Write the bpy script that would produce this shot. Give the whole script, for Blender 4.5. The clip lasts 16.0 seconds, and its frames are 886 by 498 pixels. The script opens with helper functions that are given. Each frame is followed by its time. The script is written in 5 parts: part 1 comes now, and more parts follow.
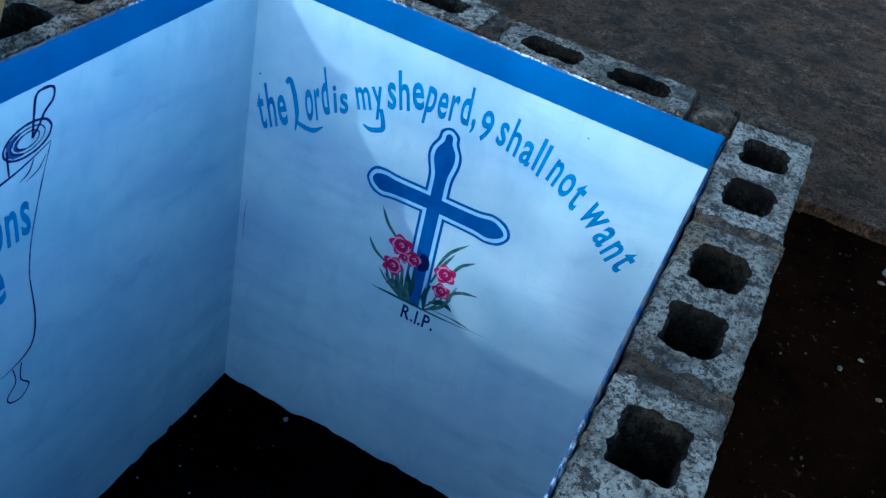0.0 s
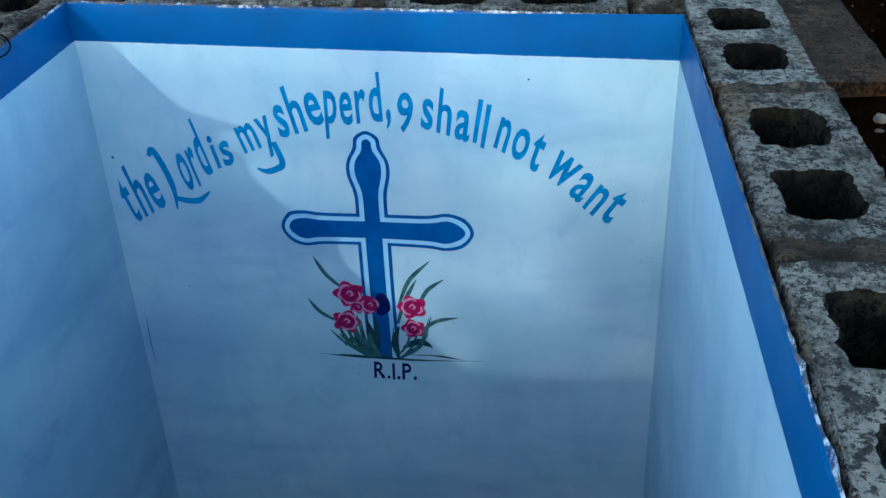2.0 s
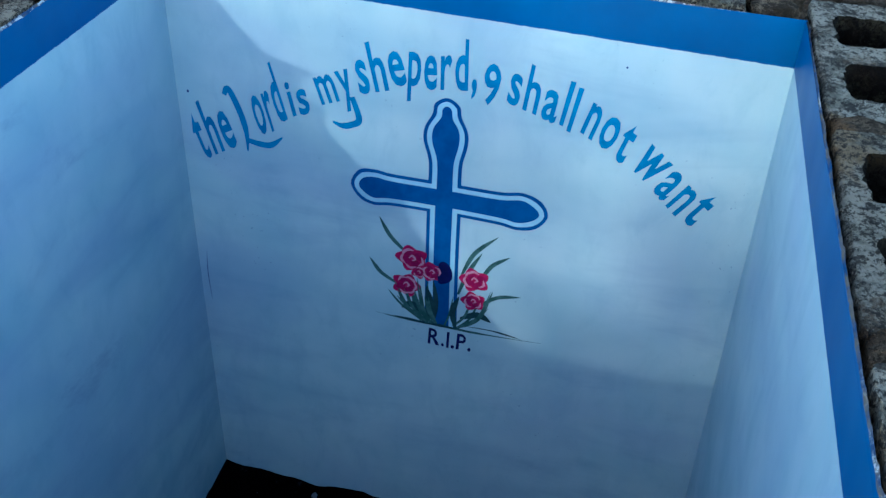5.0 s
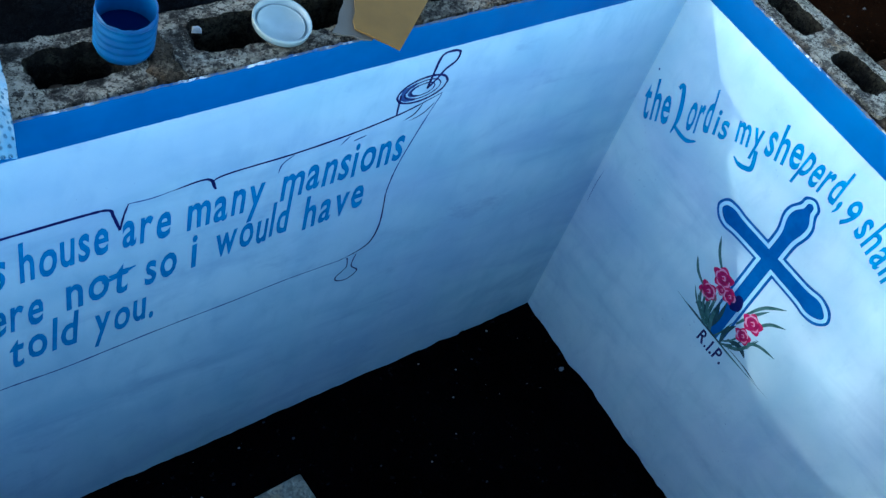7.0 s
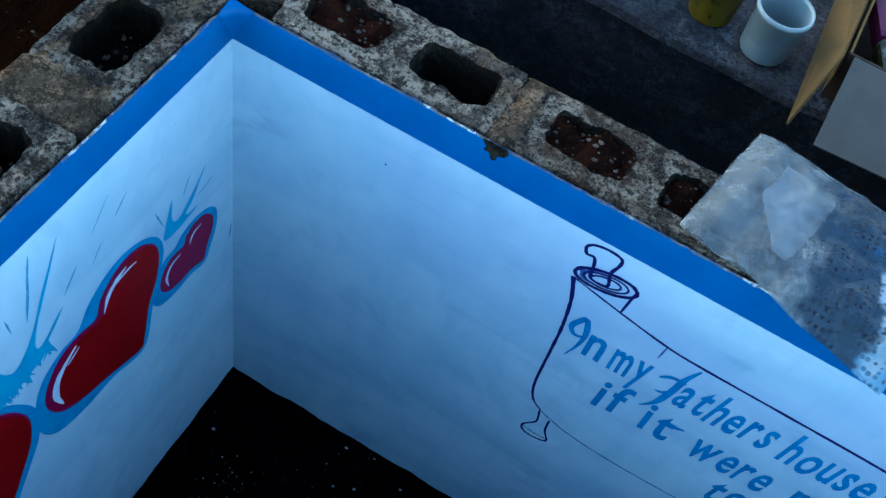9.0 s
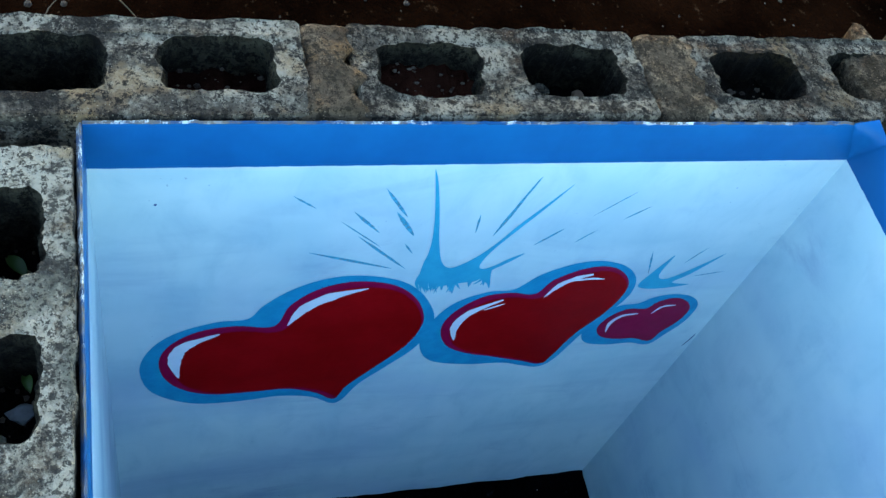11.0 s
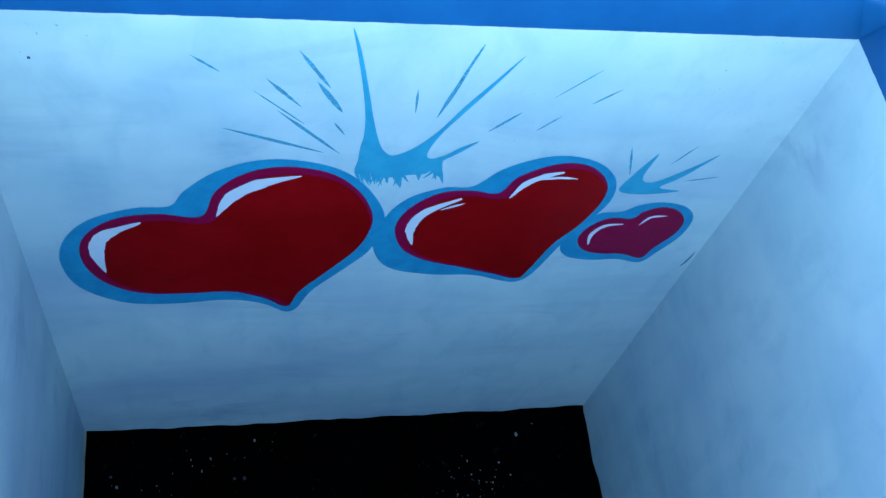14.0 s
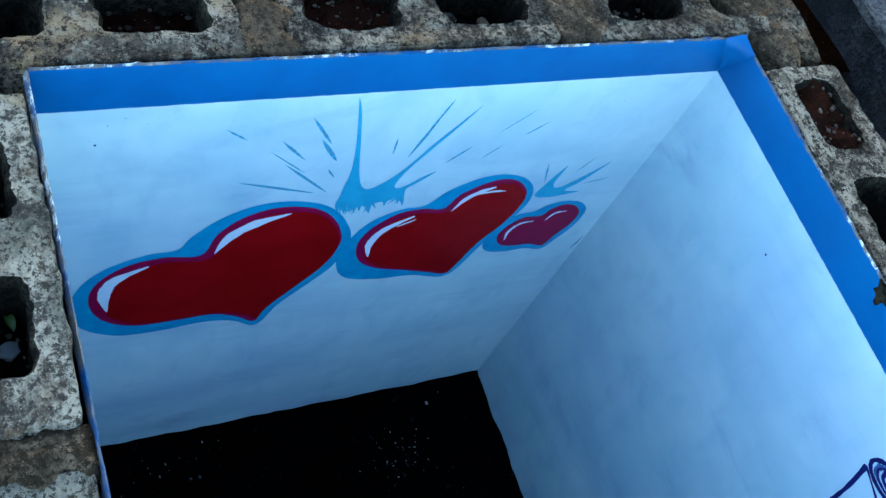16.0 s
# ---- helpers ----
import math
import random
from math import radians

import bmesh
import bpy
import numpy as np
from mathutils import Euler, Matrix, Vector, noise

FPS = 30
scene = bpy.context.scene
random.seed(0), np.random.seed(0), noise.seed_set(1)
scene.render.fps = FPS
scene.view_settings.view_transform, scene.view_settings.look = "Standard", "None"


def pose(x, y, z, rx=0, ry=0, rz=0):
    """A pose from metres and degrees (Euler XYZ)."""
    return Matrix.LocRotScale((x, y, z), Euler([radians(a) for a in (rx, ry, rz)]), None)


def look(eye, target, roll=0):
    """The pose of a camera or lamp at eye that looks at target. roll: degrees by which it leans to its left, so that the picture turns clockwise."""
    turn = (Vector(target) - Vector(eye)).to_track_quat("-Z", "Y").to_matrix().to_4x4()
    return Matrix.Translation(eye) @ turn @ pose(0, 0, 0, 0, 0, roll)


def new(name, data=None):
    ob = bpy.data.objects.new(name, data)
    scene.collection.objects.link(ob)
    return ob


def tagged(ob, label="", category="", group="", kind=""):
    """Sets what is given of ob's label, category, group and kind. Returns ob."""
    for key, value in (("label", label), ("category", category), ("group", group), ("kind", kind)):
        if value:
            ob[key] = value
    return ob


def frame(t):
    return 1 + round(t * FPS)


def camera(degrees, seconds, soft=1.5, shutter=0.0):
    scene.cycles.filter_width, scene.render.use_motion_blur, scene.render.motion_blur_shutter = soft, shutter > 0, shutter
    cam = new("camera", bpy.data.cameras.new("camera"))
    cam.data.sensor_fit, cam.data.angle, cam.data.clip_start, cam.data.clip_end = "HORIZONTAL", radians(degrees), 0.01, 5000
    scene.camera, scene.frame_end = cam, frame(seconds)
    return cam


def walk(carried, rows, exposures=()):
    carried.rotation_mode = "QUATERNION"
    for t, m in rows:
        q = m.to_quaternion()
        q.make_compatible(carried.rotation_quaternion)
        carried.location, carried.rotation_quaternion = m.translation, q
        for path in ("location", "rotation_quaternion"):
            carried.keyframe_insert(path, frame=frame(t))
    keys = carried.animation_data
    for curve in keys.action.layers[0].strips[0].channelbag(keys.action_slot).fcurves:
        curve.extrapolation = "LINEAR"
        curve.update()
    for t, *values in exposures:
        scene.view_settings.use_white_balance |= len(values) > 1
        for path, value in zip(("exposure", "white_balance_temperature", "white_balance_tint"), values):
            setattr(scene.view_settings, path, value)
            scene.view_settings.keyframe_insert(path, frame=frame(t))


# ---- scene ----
cam = camera(47.1, 16.0, soft=1.4)
PATH = [
    (0, (0.639, -0.989, 1.876), (2.191, -0.514, 0.707), 13.6),
    (0.5, (0.77, -0.924, 1.954), (2.283, -0.54, 0.703), 11.4),
    (1, (0.731, -0.872, 1.916), (2.347, -0.709, 0.748), 9.1),
    (1.5, (0.699, -0.742, 1.795), (2.312, -0.694, 0.614), 3.3),
    (2, (0.809, -0.764, 1.577), (2.517, -0.535, 0.562), -2.5),
    (2.5, (0.941, -0.754, 1.555), (2.611, -0.452, 0.496), -2.4),
    (3, (0.984, -0.734, 1.55), (2.651, -0.372, 0.506), -3.7),
    (3.2, (0.999, -0.745, 1.523), (2.665, -0.376, 0.479), -2.4),
    (5.3, (0.873, -0.752, 1.697), (2.426, -0.419, 0.482), 4.6),
    (5.5, (0.792, -0.768, 1.768), (2.329, -0.43, 0.534), 8.5),
    (6, (0.714, -0.827, 1.934), (2.119, -0.343, 0.595), 15.0),
    (6.5, (0.763, -0.896, 2.072), (1.918, -0.188, 0.601), 24.3),
    (7, (0.725, -0.937, 2.116), (1.741, -0.093, 0.613), 21.3),
    (7.5, (0.62, -0.956, 2.155), (1.342, -0.024, 0.539), 18.3),
    (7.7, (0.594, -0.949, 2.179), (1.275, 0.005, 0.558), 19.3),
    (8, (0.548, -0.929, 2.185), (1.161, 0.08, 0.571), 21.3),
    (8.1, (0.522, -0.93, 2.162), (1.1, 0.111, 0.555), 20.8),
    (8.5, (0.549, -0.884, 2.15), (0.76, 0.223, 0.497), 17.5),
    (8.7, (0.578, -0.873, 2.15), (0.596, 0.251, 0.496), 18.3),
    (9, (0.592, -0.842, 2.151), (0.326, 0.24, 0.49), 17.8),
    (9.1, (0.603, -0.845, 2.136), (0.229, 0.235, 0.495), 16.4),
    (9.3, (0.598, -0.856, 2.109), (0.054, 0.153, 0.469), 15.3),
    (9.5, (0.614, -0.867, 2.053), (-0.095, 0.056, 0.426), 17.6),
    (9.7, (0.609, -0.922, 1.956), (-0.183, -0.049, 0.341), 19.8),
    (9.9, (0.646, -0.955, 2.009), (-0.21, -0.253, 0.343), 16.8),
    (10, (0.65, -0.983, 1.998), (-0.218, -0.264, 0.346), 18.4),
    (10.2, (0.676, -0.998, 2.027), (-0.247, -0.27, 0.409), 20.0),
    (12.3, (0.701, -0.662, 1.769), (-0.385, -0.346, 0.12), 15.9),
    (12.5, (0.7, -0.66, 1.761), (-0.365, -0.36, 0.096), 13.8),
    (13, (0.702, -0.654, 1.769), (-0.349, -0.299, 0.104), 14.2),
    (13.5, (0.705, -0.654, 1.789), (-0.313, -0.269, 0.111), 16.4),
    (14, (0.702, -0.691, 1.818), (-0.29, -0.272, 0.133), 18.5),
    (14.5, (0.714, -0.728, 1.87), (-0.268, -0.27, 0.189), 21.0),
    (15, (0.698, -0.806, 1.936), (-0.249, -0.237, 0.269), 24.1),
    (15.3, (0.716, -0.877, 1.987), (-0.182, -0.23, 0.321), 26.6),
    (15.5, (0.699, -0.935, 2.007), (-0.162, -0.261, 0.333), 27.5),
    (16, (0.718, -1.021, 2.013), (-0.118, -0.182, 0.401), 30.8),
]
EXPOSURE = 2.75
walk(cam, [(t, look(e, g, r)) for t, e, g, r in PATH],
     [(t, EXPOSURE + d, k, 6) for t, d, k in (
         (0, -0.28, 5350), (0.5, -0.28, 5350), (1.5, -0.38, 5650), (2.5, -0.52, 6150), (3.2, -0.50, 6150), (5.3, -0.44, 5850), (6, -0.28, 5900), (7, 0.18, 6050),
         (7.5, 0.32, 6150), (8, 0.36, 6200), (9, 0.14, 5950), (9.6, 0.14, 6050), (10.2, 0.38, 6700), (12.5, 0.67, 7000), (14.5, 0.72, 7050), (15.2, 0.70, 6800), (16, 0.58, 6550))])

# ---------------------------------------------------------------- light
# late sun from the north-west, low over the scroll wall, broken by a tree's crown; a second, added crown dims the
# zenith (both built last)
TO_SUN = Vector((-1.0, 0.265, 0.30)).normalized()
SUN_EL, SUN_AZ = math.asin(TO_SUN.z), math.atan2(TO_SUN.y, TO_SUN.x)
world = bpy.data.worlds.new("sky")
scene.world = world
world.use_nodes = True
wn = world.node_tree
sky = wn.nodes.new("ShaderNodeTexSky")
sky.sky_type, sky.sun_disc = "NISHITA", False
sky.sun_elevation, sky.sun_rotation = SUN_EL, radians(90) - SUN_AZ
wn.nodes["Background"].inputs["Strength"].default_value = 0.15
sky.dust_density, sky.air_density, sky.ozone_density = 0.7, 1.0, 2.0
wn.links.new(sky.outputs[0], wn.nodes["Background"].inputs["Color"])
sun = new("sun", bpy.data.lights.new("sun", "SUN"))
sun.data.energy, sun.data.angle, sun.data.color = 0.52, radians(0.65), (1.0, 0.97, 0.88)
sun.matrix_world = look(TO_SUN * 20, (0, 0, 0))


# ---------------------------------------------------------------- materials
class Nodes:
    """Short hand for building one node material."""

    def __init__(self, name, rough=0.6, metal=0.0, spec=0.5):
        self.m = bpy.data.materials.new(name)
        self.m.use_nodes = True
        self.t = self.m.node_tree
        self.b = self.t.nodes["Principled BSDF"]
        self.b.inputs["Roughness"].default_value = rough
        self.b.inputs["Metallic"].default_value = metal
        self.b.inputs["Specular IOR Level"].default_value = spec
        self.pos = self.t.nodes.new("ShaderNodeNewGeometry").outputs["Position"]

    def put(self, value, socket):
        if isinstance(value, bpy.types.NodeSocket):
            self.t.links.new(value, socket)
        else:
            socket.default_value = (*value, 1) if isinstance(value, tuple) and len(value) == 3 and socket.type == "RGBA" else value

    def noise(self, scale, detail=4.0, rough=0.6, stretch=None, dist=0.0):
        n = self.t.nodes.new("ShaderNodeTexNoise")
        n.inputs["Scale"].default_value, n.inputs["Detail"].default_value = scale, detail
        n.inputs["Roughness"].default_value, n.inputs["Distortion"].default_value = rough, dist
        v = self.pos
        if stretch:
            mp = self.t.nodes.new("ShaderNodeMapping")
            mp.inputs["Scale"].default_value = stretch
            self.t.links.new(self.pos, mp.inputs["Vector"])
            v = mp.outputs[0]
        self.t.links.new(v, n.inputs["Vector"])
        return n.outputs["Fac"]

    def cells(self, scale, feature="F1", out="Distance", loose=1.0):
        n = self.t.nodes.new("ShaderNodeTexVoronoi")
        n.inputs["Randomness"].default_value = loose
        n.feature = feature
        n.inputs["Scale"].default_value = scale
        self.t.links.new(self.pos, n.inputs["Vector"])
        return n.outputs[out]

    def ramp(self, value, a, b, x=0.0, y=1.0):
        n = self.t.nodes.new("ShaderNodeMapRange")
        n.interpolation_type = "SMOOTHSTEP"
        for key, v in (("From Min", a), ("From Max", b), ("To Min", x), ("To Max", y)):
            n.inputs[key].default_value = v
        self.put(value, n.inputs["Value"])
        return n.outputs[0]

    def math(self, op, a, b=0.0):
        n = self.t.nodes.new("ShaderNodeMath")
        n.operation = op
        self.put(a, n.inputs[0])
        self.put(b, n.inputs[1])
        return n.outputs[0]

    def mix(self, fac, a, b, mode="MIX"):
        n = self.t.nodes.new("ShaderNodeMix")
        n.data_type, n.blend_type = "RGBA", mode
        self.put(fac, n.inputs[0])
        self.put(a, n.inputs[6])
        self.put(b, n.inputs[7])
        return n.outputs[2]

    def z(self):
        n = self.t.nodes.new("ShaderNodeSeparateXYZ")
        self.t.links.new(self.pos, n.inputs[0])
        return n.outputs[2]

    def band_height(self):
        """Height over the painted line, which wanders by a centimetre or two from corner to corner."""
        n = self.t.nodes.new("ShaderNodeSeparateXYZ")
        self.t.links.new(self.pos, n.inputs[0])
        x, y, z = n.outputs
        tilt = self.math("ADD", self.math("MULTIPLY", x, 0.0022), self.math("MULTIPLY", y, -0.0097))
        tilt = self.math("ADD", tilt, self.math("MULTIPLY", self.math("MULTIPLY", x, y), 0.01475))
        return self.math("SUBTRACT", z, tilt)

    def x(self):
        n = self.t.nodes.new("ShaderNodeSeparateXYZ")
        self.t.links.new(self.pos, n.inputs[0])
        return n.outputs[0]

    def random(self):
        return self.t.nodes.new("ShaderNodeObjectInfo").outputs["Random"]

    def island(self):
        return self.t.nodes.new("ShaderNodeNewGeometry").outputs["Random Per Island"]

    def colour(self, value):
        self.put(value, self.b.inputs["Base Color"])
        return self

    def rough(self, value):
        self.put(value, self.b.inputs["Roughness"])
        return self

    def bump(self, value, strength=0.4, dist=0.004):
        n = self.t.nodes.new("ShaderNodeBump")
        n.inputs["Strength"].default_value, n.inputs["Distance"].default_value = strength, dist
        self.put(value, n.inputs["Height"])
        self.t.links.new(n.outputs[0], self.b.inputs["Normal"])
        return self


WHITE_TOP = 1.066  # where the white paint ends and the blue band begins, in the north-west corner


def wall_paint():
    k = Nodes("pale_wall_paint", 0.36, spec=0.12)
    tint = k.mix(k.ramp(k.noise(2.2, 3), 0.35, 0.7), (0.385, 0.535, 0.575), (0.328, 0.47, 0.545))
    smudge = k.ramp(k.noise(3.2, 2.5, 0.55, (0.8, 0.8, 2.2), 0.4), 0.35, 0.85, 0.0, 0.6)
    white = k.mix(smudge, tint, (0.17, 0.34, 0.44))
    streak = k.ramp(k.noise(11.0, 2.5, 0.5, (1, 1, 0.25), 0.5), 0.35, 0.85, 0.0, 0.4)
    white = k.mix(streak, white, (0.21, 0.40, 0.49))
    mottle = k.ramp(k.noise(17, 4, 0.6, (1, 1, 0.6), 0.4), 0.42, 0.80, 0.0, 0.45)
    white = k.mix(mottle, white, (0.19, 0.34, 0.44))
    wipe = k.ramp(k.noise(3.0, 4, 0.6, (0.7, 0.7, 2.6), 0.5), 0.50, 0.78, 0.0, 0.55)
    white = k.mix(wipe, white, (0.15, 0.27, 0.40))
    thin_coat = k.ramp(k.noise(1.9, 3, 0.55, (1, 1, 1.5), 0.8), 0.46, 0.66, 0.0, 0.34)
    white = k.mix(thin_coat, white, (0.25, 0.35, 0.50))
    drag = k.math("MULTIPLY", k.ramp(k.noise(5, 6, 0.65, (1, 1, 1.9), 0.35), 0.53, 0.76, 0.0, 0.6), k.ramp(k.noise(2.4, 2), 0.42, 0.62))
    white = k.mix(drag, white, (0.14, 0.22, 0.36))
    pits = k.math("MULTIPLY", k.ramp(k.noise(150, 2, 0.5), 0.70, 0.76, 0.0, 0.5), k.ramp(k.noise(5, 3), 0.5, 0.65))
    white = k.mix(pits, white, (0.07, 0.13, 0.24))
    blue = k.mix(k.ramp(k.noise(9, 4), 0.3, 0.75), (0.0008, 0.080, 0.24), (0.0008, 0.062, 0.20))
    edge = k.math("ADD", k.band_height(), k.ramp(k.noise(60, 2), 0.3, 0.7, -0.0004, 0.0004))
    k.colour(k.mix(k.ramp(edge, WHITE_TOP - 0.0005, WHITE_TOP + 0.0005), white, blue))
    k.rough(k.ramp(k.noise(4, 2), 0.3, 0.7, 0.36, 0.5))
    return k.bump(k.noise(6, 2, 0.5), 0.25, 0.012).m


def brush_paint(name, a, b, rough=0.35, grain=30):
    k = Nodes(name, rough, spec=0.06)
    k.colour(k.mix(k.ramp(k.noise(grain, 4, 0.65), 0.3, 0.7), a, b))
    return k.bump(k.noise(120, 2), 0.08, 0.002).m


def concrete(name, light, mid, dark, stain, bright=0.5):
    k = Nodes(name, 0.95, spec=0.05)
    c = k.mix(k.ramp(k.noise(8, 6, 0.7), 0.38, 0.60), dark, mid)
    c = k.mix(k.ramp(k.noise(4.5, 5, 0.7, dist=0.6), 0.50, 0.62, 0, 0.85), c, stain)
    crust = k.ramp(k.math("ADD", k.math("MULTIPLY", k.noise(11, 8, 0.78, dist=0.15), 0.75), k.math("MULTIPLY", k.noise(62, 5, 0.7), 0.25)), 0.96 - bright, 1.10 - bright)
    c = k.mix(crust, c, light)
    c = k.mix(k.ramp(k.noise(7, 5, 0.7), 0.55, 0.66, 0, 0.6), c, tuple(v * t for v, t in zip(light, (0.80, 0.60, 0.40))))
    c = k.mix(k.ramp(k.noise(150, 4, 0.8), 0.52, 0.57, 0, 0.9), c, dark)
    c = k.mix(k.ramp(k.noise(36, 6, 0.8), 0.53, 0.57, 0, 0.85), c, dark)
    grit = k.ramp(k.cells(260), 0.05, 0.26, 1.0, 0.0)
    c = k.mix(k.math("MULTIPLY", grit, k.ramp(k.noise(38, 3), 0.45, 0.6, 0.1, 0.9)), c, light)
    shade = k.ramp(k.random(), 0, 1, 0.75, 1.2)
    n = k.t.nodes.new("ShaderNodeHueSaturation")
    k.put(shade, n.inputs["Value"])
    k.put(c, n.inputs["Color"])
    k.colour(n.outputs[0])
    h = k.math("ADD", k.math("MULTIPLY", k.noise(26, 6, 0.75), 1.0), k.math("MULTIPLY", k.noise(150, 4, 0.7), 0.5))
    return k.bump(h, 1.0, 0.028).m


def soil(name, a, b, speck, amount=0.70, rough=0.95):
    k = Nodes(name, rough, spec=0.0)
    c = k.mix(k.ramp(k.noise(4.5, 6, 0.7), 0.35, 0.65), a, b)
    c = k.mix(k.ramp(k.noise(55, 4, 0.7), amount, amount + 0.06, 0, 0.9), c, speck)
    k.colour(c)
    h = k.math("ADD", k.noise(24, 5, 0.7), k.math("MULTIPLY", k.noise(120, 4, 0.7), 0.5))
    return k.bump(h, 1.0, 0.02).m


def plain(name, a, b, rough=0.5, scale=20, spec=0.5, relief=0.15):
    k = Nodes(name, rough, spec=spec)
    k.colour(k.mix(k.ramp(k.noise(scale, 4), 0.3, 0.7), a, b))
    return k.bump(k.noise(scale * 4, 3), relief, 0.003).m


def pebbles_mat():
    k = Nodes("pebble", 0.85, spec=0.3)
    c = k.mix(k.ramp(k.island(), 0.0, 0.6), (0.015, 0.009, 0.006), (0.05, 0.038, 0.028))
    c = k.mix(k.ramp(k.island(), 0.80, 0.95), c, (0.075, 0.058, 0.042))
    k.colour(c)
    return k.bump(k.noise(90, 3), 0.3, 0.003).m


def chips_mat():
    k = Nodes("plaster_chip", 0.85, spec=0.1)
    k.colour(k.mix(k.ramp(k.island(), 0.3, 0.95), (0.035, 0.040, 0.052), (0.26, 0.28, 0.30)))
    return k.m


def spotted(name, base, spots, amount, scale=60, rough=0.35):
    k = Nodes(name, rough)
    c = k.mix(k.ramp(k.noise(12, 3), 0.3, 0.7), base, tuple(v * 0.75 for v in base))
    k.colour(k.mix(k.ramp(k.noise(scale, 3, 0.6), amount, amount + 0.03), c, spots))
    return k.m


def film_plastic():
    """Bubble wrap: milky crumpled film, a clear stretch with its dark bubbles, and a stretch smeared with pale blue paint."""
    k = Nodes("bubble_film", 0.45, spec=0.2)
    comb = k.ramp(k.cells(112, loose=0.3), 0.22, 0.42)
    along = k.math("ADD", k.x(), k.ramp(k.noise(11, 3, 0.6), 0.2, 0.8, -0.045, 0.045))
    crease = k.ramp(k.noise(40, 5, 0.7, dist=0.8), 0.40, 0.66)
    milky = k.mix(crease, (0.080, 0.112, 0.130), (0.185, 0.23, 0.245))
    clear = k.mix(comb, (0.002, 0.010, 0.026), (0.014, 0.036, 0.060))
    smear = k.mix(k.ramp(k.noise(14, 4, 0.6), 0.36, 0.56), (0.10, 0.25, 0.36), (0.27, 0.345, 0.38))
    smear = k.mix(comb, (0.035, 0.12, 0.19), smear)
    c = k.mix(k.ramp(along, 0.815, 0.850), milky, clear)
    c = k.mix(k.ramp(along, 0.930, 0.950), c, smear)
    c = k.mix(k.ramp(k.noise(13, 4, 0.6), 0.66, 0.72, 0, 0.55), c, (0.006, 0.08, 0.18))
    k.colour(c)
    k.bump(k.math("ADD", comb, k.math("MULTIPLY", k.noise(22, 5, 0.7), 3.0)), 0.8, 0.004)
    k.put(k.math("MULTIPLY", k.ramp(k.noise(9, 4, 0.6), 0.35, 0.65, 0.65, 0.95), k.ramp(along, 0.79, 0.86, 0.60, 1.0)), k.b.inputs["Alpha"])
    return k.m


def dry_brush():
    """Blue paint dragged on with an almost dry brush: broken into grains."""
    k = Nodes("dry_brushed_blue", 0.45, spec=0.1)
    k.colour(k.mix(k.ramp(k.noise(40, 3), 0.3, 0.7), (0.02, 0.23, 0.37), (0.03, 0.29, 0.43)))
    k.put(k.ramp(k.noise(240, 2, 0.5), 0.25, 0.70, 0.45, 1.0), k.b.inputs["Alpha"])
    return k.m


def lip_plaster():
    """The broken upper lip of the plaster: dull grit, with a white bare streak here and there."""
    k = Nodes("bare_plaster", 0.9, spec=0.05)
    dull = k.mix(k.ramp(k.noise(30, 4, 0.7), 0.35, 0.65), (0.006, 0.045, 0.13), (0.10, 0.095, 0.085))
    bare = k.math("MULTIPLY", k.ramp(k.noise(6, 4, 0.6), 0.48, 0.58), k.ramp(k.noise(70, 6, 0.75), 0.48, 0.58))
    k.colour(k.mix(bare, dull, (0.40, 0.46, 0.50)))
    return k.bump(k.noise(160, 3), 0.5, 0.003).m


PAINT = wall_paint()
BARE = lip_plaster()
LETTER = brush_paint("letter_blue", (0.0015, 0.13, 0.30), (0.003, 0.18, 0.37))
BAND_DEEP = brush_paint("cross_blue", (0.001, 0.052, 0.187), (0.002, 0.0715, 0.23))
INK = brush_paint("ink_blue", (0.004, 0.006, 0.05), (0.006, 0.01, 0.08))
INK_THIN = brush_paint("thin_ink_blue", (0.015, 0.04, 0.13), (0.04, 0.09, 0.22))
HALO = brush_paint("halo_blue", (0.003, 0.17, 0.33), (0.004, 0.22, 0.39))
PALE_LINE = brush_paint("pale_border_paint", (0.25, 0.48, 0.62), (0.21, 0.43, 0.58))
ROSE_RED = brush_paint("crimson_paint", (0.20, 0.003, 0.040), (0.16, 0.003, 0.032))
BURST = brush_paint("splash_blue", (0.012, 0.23, 0.38), (0.018, 0.27, 0.42))
DRY_BRUSH = dry_brush()
# Near-black for the shade inside the open cells; also used for the mortar spill.
CELL = concrete("shaded_cell_concrete", (0.034, 0.032, 0.022), (0.012, 0.011, 0.008), (0.004, 0.0036, 0.0034), (0.010, 0.007, 0.005), 0.50)
HEART_RED = brush_paint("heart_red", (0.17, 0.001, 0.002), (0.225, 0.002, 0.004), 0.4, 9)
GLINT = brush_paint("white_brush_paint", (0.38, 0.5, 0.6), (0.46, 0.54, 0.62))
PETAL = brush_paint("petal_pink", (0.36, 0.009, 0.085), (0.25, 0.006, 0.055), 0.4, 120)
PETAL_DARK = brush_paint("petal_dark", (0.17, 0.004, 0.045), (0.24, 0.006, 0.07), 0.4, 120)
PETAL_PALE = brush_paint("petal_pale", (0.46, 0.24, 0.32), (0.40, 0.15, 0.24), 0.4, 120)
LEAF_PAINT = brush_paint("painted_leaf_green", (0.015, 0.06, 0.06), (0.045, 0.12, 0.12), 0.4, 60)
LEAF_DARK = brush_paint("painted_leaf_dark", (0.008, 0.03, 0.04), (0.016, 0.05, 0.06), 0.4, 60)
BLOCK = concrete("weathered_block", (0.31, 0.285, 0.225), (0.14, 0.135, 0.105), (0.028, 0.026, 0.023), (0.085, 0.055, 0.032), 0.53)
